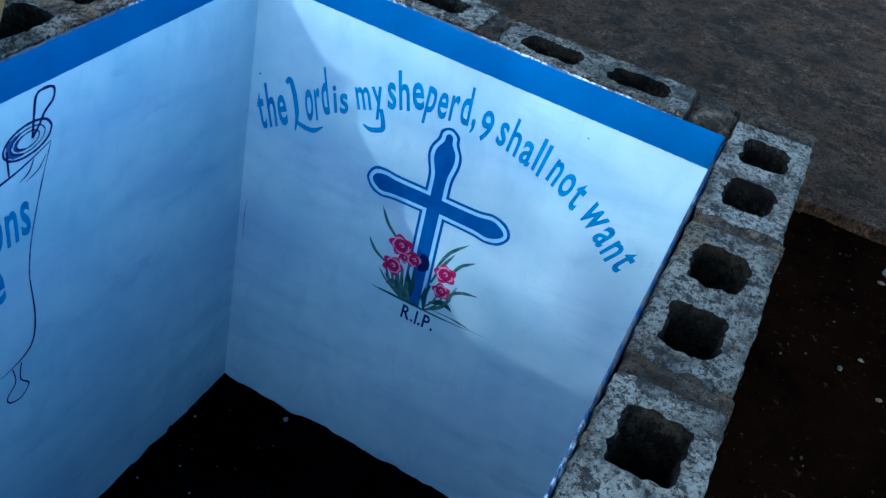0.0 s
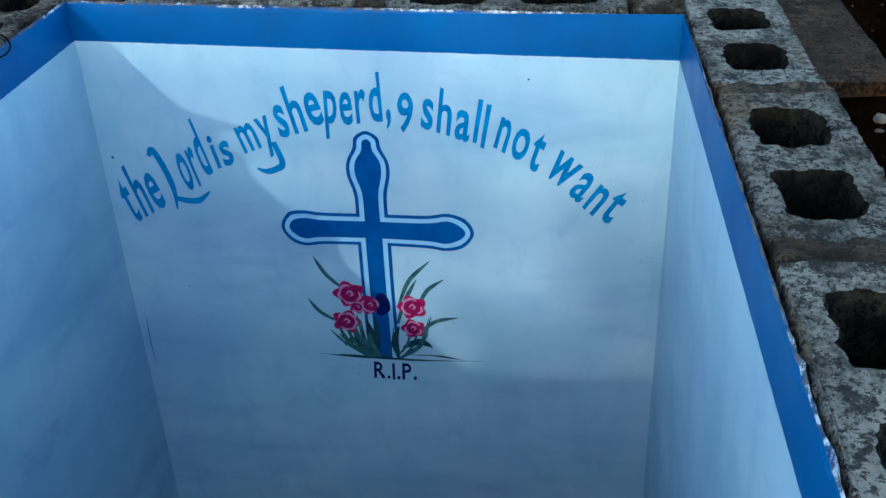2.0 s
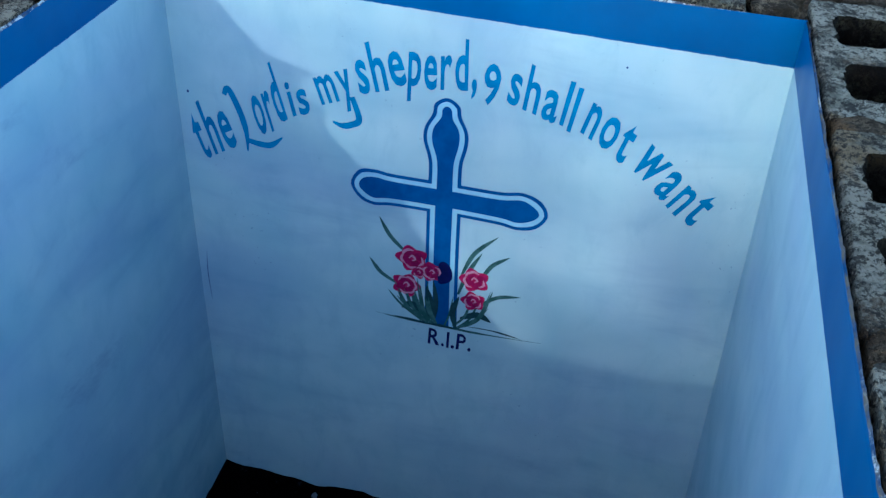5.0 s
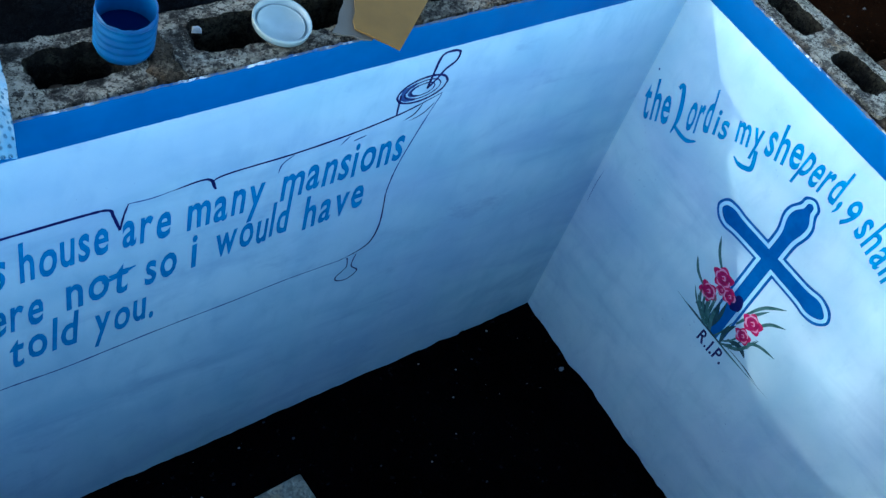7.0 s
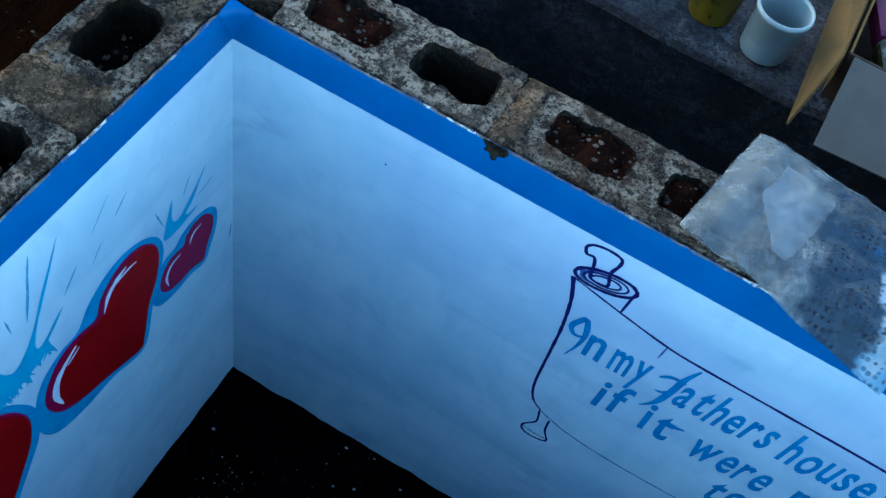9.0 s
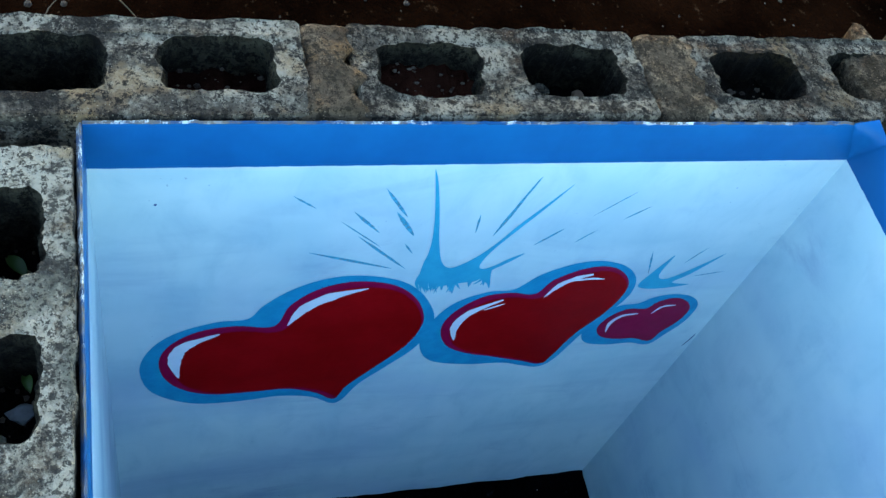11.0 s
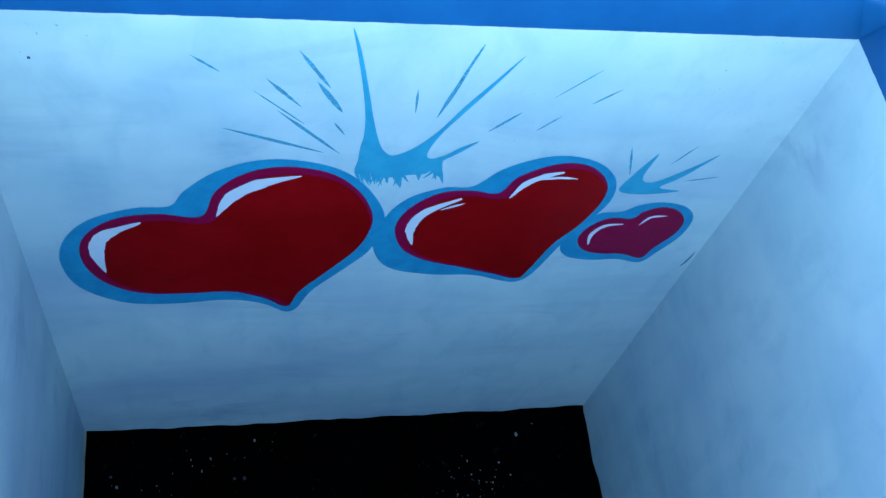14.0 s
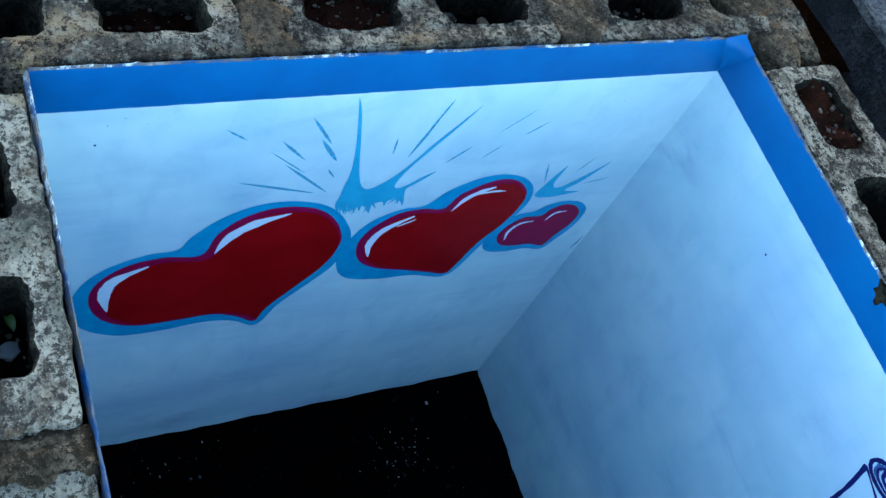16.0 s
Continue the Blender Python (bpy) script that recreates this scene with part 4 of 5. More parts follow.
# ---------------------------------------------------------------- painting on the scroll wall
T = 0.0055
ink = [stroke([(0.579, 0.964), (0.592, 0.910), (0.600, 0.836), (0.603, 0.757), (0.607, 0.640), (0.618, 0.588), (0.640, 0.563)], T, (1.4, 0.6), 8, 0.3, 1),
       stroke([(0.579, 0.963), (0.662, 0.941), (0.738, 0.924), (0.791, 0.919), (0.916, 0.918), (1.057, 0.917), (1.103, 0.913), (1.112, 0.895), (1.122, 0.858)], T, (0.6, 0.8), 8, 0.4, 2),
       stroke([(1.122, 0.858), (1.128, 0.890), (1.135, 0.914)], T * 0.7, (0.8, 0.5), 5, 0.4, 3),
       stroke([(1.205, 0.914), (1.262, 0.917), (1.278, 0.887)], T * 0.9, (0.3, 0.6), 5, 0.4, 4), stroke([(1.278, 0.887), (1.283, 0.914), (1.416, 0.917), (1.523, 0.925), (1.608, 0.938), (1.650, 0.949), (1.698, 0.965)], T * 0.75, (0.8, 0.5), 8, 0.4, 5),
       stroke([(1.568, 0.553), (1.613, 0.566), (1.636, 0.588), (1.644, 0.639), (1.637, 0.72)], T * 0.8, (0.4, 0.6), 8, 0.3, 6)]


def loop_line(points, width, seed):
    line = points + [points[0]]
    return stroke(line, width, (1, 1), 6, 0.3, seed)


def ellipse(cx, cy, rx, ry, tilt, n=10):
    c, s = math.cos(tilt), math.sin(tilt)
    return [(cx + rx * math.cos(a) * c - ry * math.sin(a) * s, cy + rx * math.cos(a) * s + ry * math.sin(a) * c) for a in [2 * math.pi * i / n for i in range(n)]]


for k in (1.0, 0.72, 0.48):
    ink.append(loop_line(ellipse(0.623, 0.988, 0.047 * k, 0.022 * k, 0.26), T * (1.2 if k == 1.0 else 0.7), int(k * 10)))
    ink.append(loop_line(ellipse(1.650, 0.987, 0.051 * k, 0.027 * k, 0.10), T * (0.8 if k == 1.0 else 0.45), int(k * 20)))
ink += [stroke([(0.665, 0.990), (0.662, 0.942)], T * 0.8, (1, 0.6), 4), stroke([(1.606, 0.985), (1.607, 0.960), (1.608, 0.938)], T * 0.8, (1, 0.6), 4),
        loop_line([(0.575, 1.040), (0.584, 1.051), (0.604, 1.056), (0.625, 1.052), (0.627, 1.036), (0.622, 1.012), (0.627, 0.984), (0.616, 0.978), (0.600, 0.981), (0.597, 1.006), (0.592, 1.026), (0.580, 1.026)], T * 1.0, 31),
        loop_line([(1.659, 0.986), (1.664, 1.020), (1.671, 1.055), (1.690, 1.061), (1.708, 1.055), (1.706, 1.036), (1.688, 1.022), (1.674, 1.003)], T * 0.95, 32),
        stroke([(0.638, 0.562), (0.643, 0.520), (0.626, 0.487), (0.630, 0.466), (0.650, 0.460), (0.676, 0.472), (0.665, 0.505), (0.662, 0.546)], T * 0.9, (0.8, 0.8), 6, 0.3, 7),
        stroke([(0.628, 0.480), (0.648, 0.476), (0.672, 0.477)], T * 0.5, (0.4, 0.4), 4),
        stroke([(1.586, 0.553), (1.590, 0.520), (1.570, 0.498), (1.575, 0.482), (1.600, 0.476), (1.620, 0.495), (1.602, 0.520), (1.606, 0.556)], T * 0.6, (0.8, 0.8), 6, 0.3, 8),
        stroke([(1.686, 0.945), (1.668, 0.925), (1.640, 0.915)], T * 0.5, (0.5, 0.2), 4), stroke([(1.660, 0.950), (1.648, 0.930), (1.628, 0.920)], T * 0.6, (0.5, 0.2), 4)]
roll = [stroke(ellipse(cx, cy, rx, ry, tilt)[3:8], w, (0.3, 0.3), 6, 0.5, 60 + i) for i, (cx, cy, rx, ry, tilt, w) in enumerate(((1.650, 0.987, 0.040, 0.020, 0.10, 0.012), (1.650, 0.987, 0.026, 0.013, 0.10, 0.008), (0.623, 0.988, 0.036, 0.016, 0.26, 0.009)))]
painted("scroll_shading", roll, FN, 0.0008, INK_THIN, N, "grey-blue brushed shading in the rolled ends")
painted("scroll_outline", ink, FN, 0.0012, INK, N, "dark blue brush outline of a painted scroll")
thin = [stroke([(0.640, 0.562), (0.691, 0.541), (0.752, 0.531), (0.836, 0.529), (0.932, 0.533), (1.032, 0.531), (1.189, 0.542), (1.331, 0.547), (1.452, 0.554), (1.568, 0.553)], 0.0034, (0.9, 0.6), 8, 0.6, 9),
        stroke([(1.637, 0.72), (1.638, 0.75), (1.646, 0.803), (1.671, 0.889), (1.697, 0.962)], 0.0030, (0.8, 0.7), 8, 0.5, 10),
        stroke([(1.135, 0.914), (1.17, 0.911), (1.205, 0.914)], 0.0026, (0.6, 0.4), 4, 0.6, 11), stroke([(0.745, 0.922), (0.743, 0.885)], 0.003, (0.6, 0.2), 4),
        stroke([(1.415, 0.914), (1.395, 0.900), (1.390, 0.880)], 0.003, (0.6, 0.3), 4), stroke([(1.52, 0.92), (1.505, 0.905)], 0.003, (0.6, 0.3), 4), stroke([(1.53, 0.905), (1.555, 0.91)], 0.003, (0.6, 0.3), 4)]
painted("scroll_outline", thin, FN, 0.0011, INK_THIN, N, "thin faded line of a painted scroll")

UP = (-0.004, 0.091)
VERSE = [
    ("n", (0.645, 0.790), (0.675, 0.792)), ("my", (0.688, 0.794), (0.750, 0.798)), ("athers", (0.797, 0.799), (0.951, 0.807)), ("house", (0.968, 0.806), (1.106, 0.811)),
    ("are", (1.124, 0.808), (1.206, 0.811)), ("many", (1.232, 0.804), (1.372, 0.808)), ("mansions", (1.400, 0.804), (1.652, 0.817)),
    ("if", (0.700, 0.677), (0.750, 0.681)), ("it", (0.782, 0.685), (0.832, 0.688)), ("were", (0.865, 0.685), (1.000, 0.694)), ("not", (1.033, 0.694), (1.136, 0.698)),
    ("so", (1.164, 0.696), (1.220, 0.702)), ("i", (1.246, 0.701), (1.256, 0.702)), ("would", (1.288, 0.704), (1.430, 0.714)), ("have", (1.460, 0.704), (1.588, 0.711)),
    ("told", (0.936, 0.592), (1.050, 0.593)), ("you.", (1.076, 0.592), (1.184, 0.596)),
]
for word, b0, b1 in VERSE:
    lean = -0.001 if b0[0] < 0.785 else 0.010 - 0.016 * (b0[0] - 0.6)
    lettering(word, b0, b1, (lean, UP[1]), FN, LETTER, N)
caps = [stroke([(0.624, 0.766), (0.634, 0.806), (0.637, 0.845), (0.628, 0.883), (0.617, 0.866), (0.612, 0.848), (0.621, 0.832), (0.635, 0.836)], 0.010, (0.15, 0.6), 6),
        stroke([(0.805, 0.910), (0.794, 0.869), (0.790, 0.826), (0.781, 0.776), (0.764, 0.745)], 0.011, (0.3, 0.12), 6),
        stroke([(0.762, 0.844), (0.778, 0.860), (0.800, 0.861)], 0.008, (0.3, 0.8), 5), stroke([(0.768, 0.806), (0.780, 0.811), (0.791, 0.826)], 0.006, (0.3, 0.7), 5),
        stroke([(1.092, 0.738), (1.112, 0.741), (1.136, 0.752)], 0.008, (0.5, 0.2), 4),
        stroke([(0.806, 0.734), (0.824, 0.736), (0.846, 0.744)], 0.009, (0.7, 0.3), 5), stroke([(1.104, 0.748), (1.124, 0.749), (1.148, 0.757)], 0.009, (0.7, 0.3), 5)]
painted("lettering", caps, FN, 0.0023, LETTER, N, "brush-painted flourished initials")

# ---------------------------------------------------------------- painting on the hearts wall
HEARTS = [
    # halo, then the heart itself
    ([(-0.757, 0.742), (-0.800, 0.738), (-0.854, 0.713), (-0.888, 0.669), (-0.901, 0.609), (-0.884, 0.540), (-0.829, 0.494), (-0.760, 0.487), (-0.691, 0.494), (-0.640, 0.480), (-0.607, 0.452), (-0.589, 0.462), (-0.570, 0.515), (-0.531, 0.573), (-0.497, 0.630), (-0.486, 0.705), (-0.511, 0.770), (-0.548, 0.814), (-0.598, 0.836), (-0.650, 0.838), (-0.700, 0.815), (-0.738, 0.775)],
     [(-0.720, 0.718), (-0.772, 0.725), (-0.821, 0.716), (-0.858, 0.684), (-0.874, 0.640), (-0.868, 0.588), (-0.843, 0.545), (-0.800, 0.520), (-0.740, 0.517), (-0.683, 0.518), (-0.638, 0.497), (-0.604, 0.468), (-0.588, 0.513), (-0.554, 0.568), (-0.516, 0.632), (-0.502, 0.692), (-0.510, 0.738), (-0.535, 0.784), (-0.571, 0.814), (-0.623, 0.825), (-0.668, 0.810), (-0.702, 0.772)]),
    ([(-0.383, 0.781), (-0.421, 0.778), (-0.464, 0.753), (-0.489, 0.702), (-0.494, 0.635), (-0.466, 0.578), (-0.403, 0.555), (-0.338, 0.550), (-0.298, 0.534), (-0.267, 0.526), (-0.246, 0.551), (-0.223, 0.638), (-0.197, 0.706), (-0.186, 0.752), (-0.196, 0.796), (-0.227, 0.830), (-0.269, 0.846), (-0.309, 0.842), (-0.352, 0.818)],
     [(-0.346, 0.765), (-0.383, 0.772), (-0.424, 0.766), (-0.458, 0.730), (-0.470, 0.683), (-0.453, 0.630), (-0.416, 0.597), (-0.359, 0.574), (-0.306, 0.552), (-0.268, 0.537), (-0.254, 0.570), (-0.238, 0.636), (-0.211, 0.694), (-0.198, 0.752), (-0.206, 0.790), (-0.233, 0.821), (-0.265, 0.832), (-0.297, 0.824), (-0.329, 0.800)]),
    ([(-0.160, 0.718), (-0.190, 0.714), (-0.209, 0.690), (-0.225, 0.635), (-0.208, 0.600), (-0.167, 0.587), (-0.126, 0.588), (-0.086, 0.577), (-0.068, 0.606), (-0.049, 0.650), (-0.048, 0.698), (-0.071, 0.728), (-0.109, 0.740), (-0.141, 0.733)],
     [(-0.140, 0.700), (-0.172, 0.702), (-0.196, 0.681), (-0.204, 0.648), (-0.189, 0.619), (-0.161, 0.606), (-0.123, 0.603), (-0.089, 0.590), (-0.079, 0.618), (-0.061, 0.655), (-0.059, 0.691), (-0.079, 0.719), (-0.105, 0.728), (-0.128, 0.718)]),
]


def shrunk(poly, by, shift):
    """The outline pulled in by a distance, moved a little."""
    n = len(poly)
    out = []
    for i, p in enumerate(poly):
        d = (poly[(i + 2) % n] - poly[i - 2]).normalized()
        out.append(p + Vector((-d.y, d.x)) * by + Vector(shift))
    return out


for i, (halo, heart) in enumerate(HEARTS):
    lift = 0.0010 + 0.0002 * i
    body = shape(heart, 6)
    area = sum(body[k - 1].x * body[k].y - body[k].x * body[k - 1].y for k in range(len(body)))
    side = 1 if area > 0 else -1
    painted("heart_halo", [shape(halo, 6)], FW, lift, HALO, W, "bright blue halo behind a painted heart")
    h = painted("painted_heart", [body], FW, 0.0020, ROSE_RED, W, "glossy red painted heart with a crimson edge")
    if i < 2:
        painted("heart_core", [shrunk(body, side * (0.0095 if i == 0 else 0.0075), (0.0072, -0.0055))], FW, 0.0025, HEART_RED, h, "dark red middle of the heart")
glints = [stroke([(-0.847, 0.582), (-0.853, 0.635), (-0.840, 0.676), (-0.793, 0.706)], 0.020, (0.05, 0.12), 8, 0.2, 1), stroke([(-0.701, 0.718), (-0.682, 0.762), (-0.648, 0.790), (-0.600, 0.806)], 0.019, (0.05, 0.08), 8, 0.2, 2),
          stroke([(-0.441, 0.640), (-0.449, 0.682), (-0.435, 0.722), (-0.392, 0.754)], 0.014, (0.1, 0.25), 8, 0.2, 3), stroke([(-0.415, 0.728), (-0.386, 0.743)], 0.004, (0.6, 0.1), 5),
          stroke([(-0.329, 0.754), (-0.314, 0.787), (-0.292, 0.804), (-0.270, 0.812)], 0.011, (0.1, 0.3), 8, 0.2, 4), stroke([(-0.297, 0.797), (-0.270, 0.800), (-0.247, 0.797)], 0.005, (0.6, 0.1), 5),
          stroke([(-0.184, 0.632), (-0.187, 0.660), (-0.174, 0.682), (-0.148, 0.686)], 0.007, (0.2, 0.3), 8), stroke([(-0.124, 0.683), (-0.113, 0.703), (-0.090, 0.706)], 0.005, (0.2, 0.2), 6)]
painted("glint", glints, FW, 0.0031, GLINT, W, "white brush glints on the hearts")
burst = [shape([(-0.562, 1.064), (-0.555, 1.031), (-0.544, 0.978), (-0.535, 0.922), (-0.533, 0.885), (-0.535, 0.86), (-0.533, 0.819), (-0.52, 0.813), (-0.497, 0.802), (-0.469, 0.807), (-0.447, 0.811), (-0.432, 0.836), (-0.413, 0.854), (-0.394, 0.876), (-0.414, 0.864), (-0.431, 0.848), (-0.447, 0.841), (-0.453, 0.852), (-0.444, 0.886), (-0.423, 0.929), (-0.396, 0.981), (-0.374, 1.029), (-0.4, 0.984), (-0.424, 0.942), (-0.445, 0.899), (-0.468, 0.866), (-0.491, 0.848), (-0.504, 0.854), (-0.514, 0.875), (-0.525, 0.917), (-0.537, 0.973), (-0.551, 1.032)], 4)]
burst.append(spline([(-0.176, 0.803), (-0.163, 0.838), (-0.156, 0.850), (-0.160, 0.800), (-0.141, 0.788), (-0.100, 0.822), (-0.072, 0.850), (-0.105, 0.800), (-0.128, 0.776), (-0.096, 0.767), (-0.150, 0.760), (-0.183, 0.770)], True, 5))
painted("painted_burst", burst, FW, 0.0017, BURST, W, "bright blue painted splash of rays")
q = random.Random(4)
tufts = []
for k in range(34):
    x = q.uniform(-0.534, -0.430)
    foot = 0.797 - 0.012 * math.sin((x + 0.534) * 30) + q.uniform(-0.008, 0.010)
    tufts.append(stroke([(x, 0.836), (x + q.uniform(-0.003, 0.004), 0.814), (x + q.uniform(-0.010, 0.012), foot)], q.uniform(0.003, 0.0065), (1, 0.08), 5))
painted("painted_burst", tufts, FW, 0.0010, BURST, W, "dry-brushed lower edge of the splash")
RAYS = [((-0.592, 0.980), (-0.561, 0.928), 0.0065), ((-0.692, 0.899), (-0.577, 0.853), 0.005), ((-0.633, 0.931), (-0.558, 0.851), 0.0042), ((-0.388, 0.894), (-0.355, 0.931), 0.0038), ((-0.430, 1.010), (-0.453, 0.920), 0.005)]
painted("painted_ray", [stroke([a, (Vector(a) + Vector(b)) / 2, b], w, (0.05, 0.15), 6, 0.3, i) for i, (a, b, w) in enumerate(RAYS)], FW, 0.0009, DRY_BRUSH, W, "bright blue brushed rays")
PALE_RAYS = [((-0.722, 1.018), (-0.693, 0.993), 0.004), ((-0.614, 1.029), (-0.577, 0.969), 0.006), ((-0.646, 0.984), (-0.607, 0.937), 0.006), ((-0.482, 0.969), (-0.479, 0.929), 0.004), ((-0.422, 1.045), (-0.440, 0.975), 0.006),
             ((-0.324, 0.957), (-0.279, 1.008), 0.003), ((-0.276, 0.947), (-0.246, 0.975), 0.004), ((-0.569, 0.910), (-0.555, 0.887), 0.004), ((-0.330, 0.896), (-0.305, 0.925), 0.003), ((-0.660, 0.965), (-0.600, 0.905), 0.003),
             ((-0.197, 0.864), (-0.180, 0.805), 0.004), ((-0.132, 0.828), (-0.109, 0.868), 0.003), ((-0.10, 0.79), (-0.05, 0.80), 0.003)]
painted("painted_ray", [stroke([a, (Vector(a) + Vector(b)) / 2, b], w * 0.72, (0.05, 0.1), 6, 0.5, 40 + i) for i, (a, b, w) in enumerate(PALE_RAYS)], FW, 0.0006, DRY_BRUSH, W, "faint dry-brushed rays")

# ---------------------------------------------------------------- things on the scroll wall's top
def thing(name, m, label, category, group=""):
    e = new(name)
    e.empty_display_size = 0.05
    e.matrix_basis = m
    return tagged(e, label, category, group)


def turned(name, profile, material, parent, label="", n=44, wobble=0.0, seed=0):
    v, f = lathe(profile, n, wobble, seed)
    return put_part(name, mesh_of(name, v, f, material, None, True), parent, label)


def cut_jug():
    ob = thing("cut_bottle", pose(1.160, 0.080, TOP + 0.001, 3, 2, 20) @ Matrix.Diagonal((0.76, 0.76, 0.84, 1)), "blue translucent cut-off plastic bottle used as paint cup on the wall", "paint cup")
    pts = [(0.0, 0.006), (0.030, 0.004), (0.040, 0.0), (0.048, 0.006)]
    for i in range(5):
        z = 0.014 + i * 0.014
        pts += [(0.0515, z), (0.0535, z + 0.004), (0.0535, z + 0.008), (0.0508, z + 0.0125)]
    pts += [(0.052, 0.090), (0.0505, 0.0905), (0.049, 0.084), (0.0495, 0.030)]
    v, f = lathe(pts, 48, 0.012, 3)
    out = []
    for x, y, z in v:
        if z > 0.08:
            z += 0.010 * math.sin(math.atan2(y, x) * 1.0 + 1.0) + 0.004 * noise.noise((x * 60, y * 60, 1))
        out.append((x, y, z))
    put_part("body", mesh_of("body", out, f, BLUE_PLASTIC, None, True), ob)
    turned("paint", [(0.0, 0.040), (0.048, 0.040), (0.0488, 0.046)], BLUE_PAINT_IN, ob, "dark blue paint inside the cup")


def round_lid():
    ob = thing("pot_lid", pose(1.386, 0.052, TOP + 0.010, 9, 2, 0) @ Matrix.Diagonal((0.86, 0.86, 0.9, 1)), "white round plastic pot lid lying upside down on the wall", "lid")
    turned("disc", [(0.0, 0.0), (0.044, 0.0), (0.050, 0.002), (0.0515, 0.012), (0.0500, 0.015), (0.0475, 0.014), (0.0465, 0.004), (0.0, 0.003)], WHITE_PLASTIC, ob)
    turned("inner_ring", [(0.040, 0.003), (0.0405, 0.0055), (0.042, 0.0055), (0.0425, 0.003)], WHITE_PLASTIC, ob)


def sheet(name, outline, z, thick, material, bend, seed):
    """A stiff sheet with a given outline, a little bent."""
    from mathutils.geometry import tessellate_polygon
    pts = [Vector(p) for p in outline]
    verts, faces, n = [], [], len(pts)
    for k in (0, 1):
        verts += [(p.x, p.y, z + bend(p) + k * thick) for p in pts]
    for t in tessellate_polygon([[Vector((p.x, p.y, 0)) for p in pts]]):
        a, b, c = (Vector(verts[i]) for i in t)
        t = list(t) if (b - a).cross(c - a).z > 0 else list(t)[::-1]
        faces.append([i + n for i in t])
        faces.append(t[::-1])
    for i in range(n):
        k = (i + 1) % n
        faces.append((i, k, k + n, i + n))
    return mesh_of(name, verts, faces, material)


def torn_edge(a, b, n, amount, seed):
    q = random.Random(seed)
    a, b = Vector(a), Vector(b)
    side = Vector((-(b - a).y, (b - a).x)).normalized()
    return [a + (b - a) * i / n + side * q.uniform(-amount, amount) for i in range(n)]


def cardboard():
    ob = thing("cardboard_piece", Matrix(), "torn piece of brown corrugated cardboard lying over the wall's edge", "cardboard")
    out = [Vector((1.528, -0.054)), Vector((1.757, 0.128)), Vector((1.668, 0.262))] + torn_edge((1.590, 0.200), (1.487, 0.008), 12, 0.005, 2) + torn_edge((1.487, 0.008), (1.528, -0.054), 4, 0.002, 3)
    put_part("face", sheet("face", out, TOP + 0.012, 0.003, CARD, lambda p: 0.02 * max(0, p.y), 1), ob)
    low = [Vector((1.505, -0.014)), Vector((1.60, 0.05)), Vector((1.62, 0.20))] + torn_edge((1.545, 0.130), (1.455, 0.020), 6, 0.006, 5) + torn_edge((1.455, 0.020), (1.505, -0.014), 4, 0.004, 7)
    put_part("backing", sheet("backing", low, TOP + 0.004, 0.003, CARD_GREY, lambda p: 0.02 * max(0, p.y), 1), ob, "grey torn under-layer of the cardboard")


def bubble_bag():
    ob = thing("bubble_wrap_bag", Matrix(), "crumpled clear bubble-wrap bag smeared with blue paint, draped on the wall", "plastic bag")
    c00, c10, c11, c01 = Vector((0.664, 0.022)), Vector((0.972, -0.047)), Vector((1.030, 0.205)), Vector((0.712, 0.270))

    def film(name, lift, scale, material, seed, u0=0.0, u1=1.0, v0=0.0, v1=1.0, amp=0.010, torn=False):
        nx, ny, verts, faces = 56, 44, [], []
        for j in range(ny + 1):
            for i in range(nx + 1):
                u, v = u0 + (u1 - u0) * i / nx, v0 + (v1 - v0) * j / ny
                if torn:  # a rag that narrows to a corner
                    u += (0.40 - u) * (1 - min(1, (j / ny) * 2.2)) * 0.75 + 0.012 * noise.noise((u * 30, v * 30, 2))
                p = (c00 * (1 - u) + c10 * u) * (1 - v) + (c01 * (1 - u) + c11 * u) * v
                p += Vector((noise.noise((u * 4, v * 4, seed)), noise.noise((u * 4, v * 4, seed + 3)))) * 0.006
                edge = min(1.0, 9 * min(u, 1 - u, v, 1 - v))
                z = TOP + 0.006 + lift * edge + amp * abs(noise.noise((u * 5, v * 4, seed))) + 0.5 * amp * abs(noise.noise((u * 13, v * 10, seed + 1)))
                z += 0.0015 * math.sin(u * 150) * math.sin(v * 120) if u > 0.42 else 0
                if p.y < -0.002:
                    z -= (-0.002 - p.y) * 0.5
                if p.y > 0.15:
                    z -= (p.y - 0.15) * 0.25
                verts.append((p.x, p.y, z))
        for j in range(ny):
            for i in range(nx):
                k = j * (nx + 1) + i
                faces.append((k, k + 1, k + nx + 2, k + nx + 1))
        return put_part(name, mesh_of(name, verts, faces, material, None, True), ob)

    film("under_film", 0.0, 1, FILM, 1, amp=0.004)
    film("white_sheet", 0.010, 1, PAPER, 5, 0.17, 0.44, 0.20, 0.80, 0.004, True)
    film("upper_film", 0.020, 1, FILM, 9, amp=0.012)


cut_jug()
round_lid()
cardboard()
bubble_bag()
chip = tagged(new("plaster_crumb", mesh_of("plaster_crumb", [(1.262, 0.085, TOP), (1.276, 0.080, TOP), (1.280, 0.090, TOP), (1.268, 0.096, TOP), (1.266, 0.086, TOP + 0.006), (1.274, 0.084, TOP + 0.007), (1.275, 0.090, TOP + 0.006), (1.268, 0.093, TOP + 0.005)],
                                    [(0, 1, 5, 4), (1, 2, 6, 5), (2, 3, 7, 6), (3, 0, 4, 7), (4, 5, 6, 7)], CHIP)), "white crumb of plaster on the block top", "crumb")


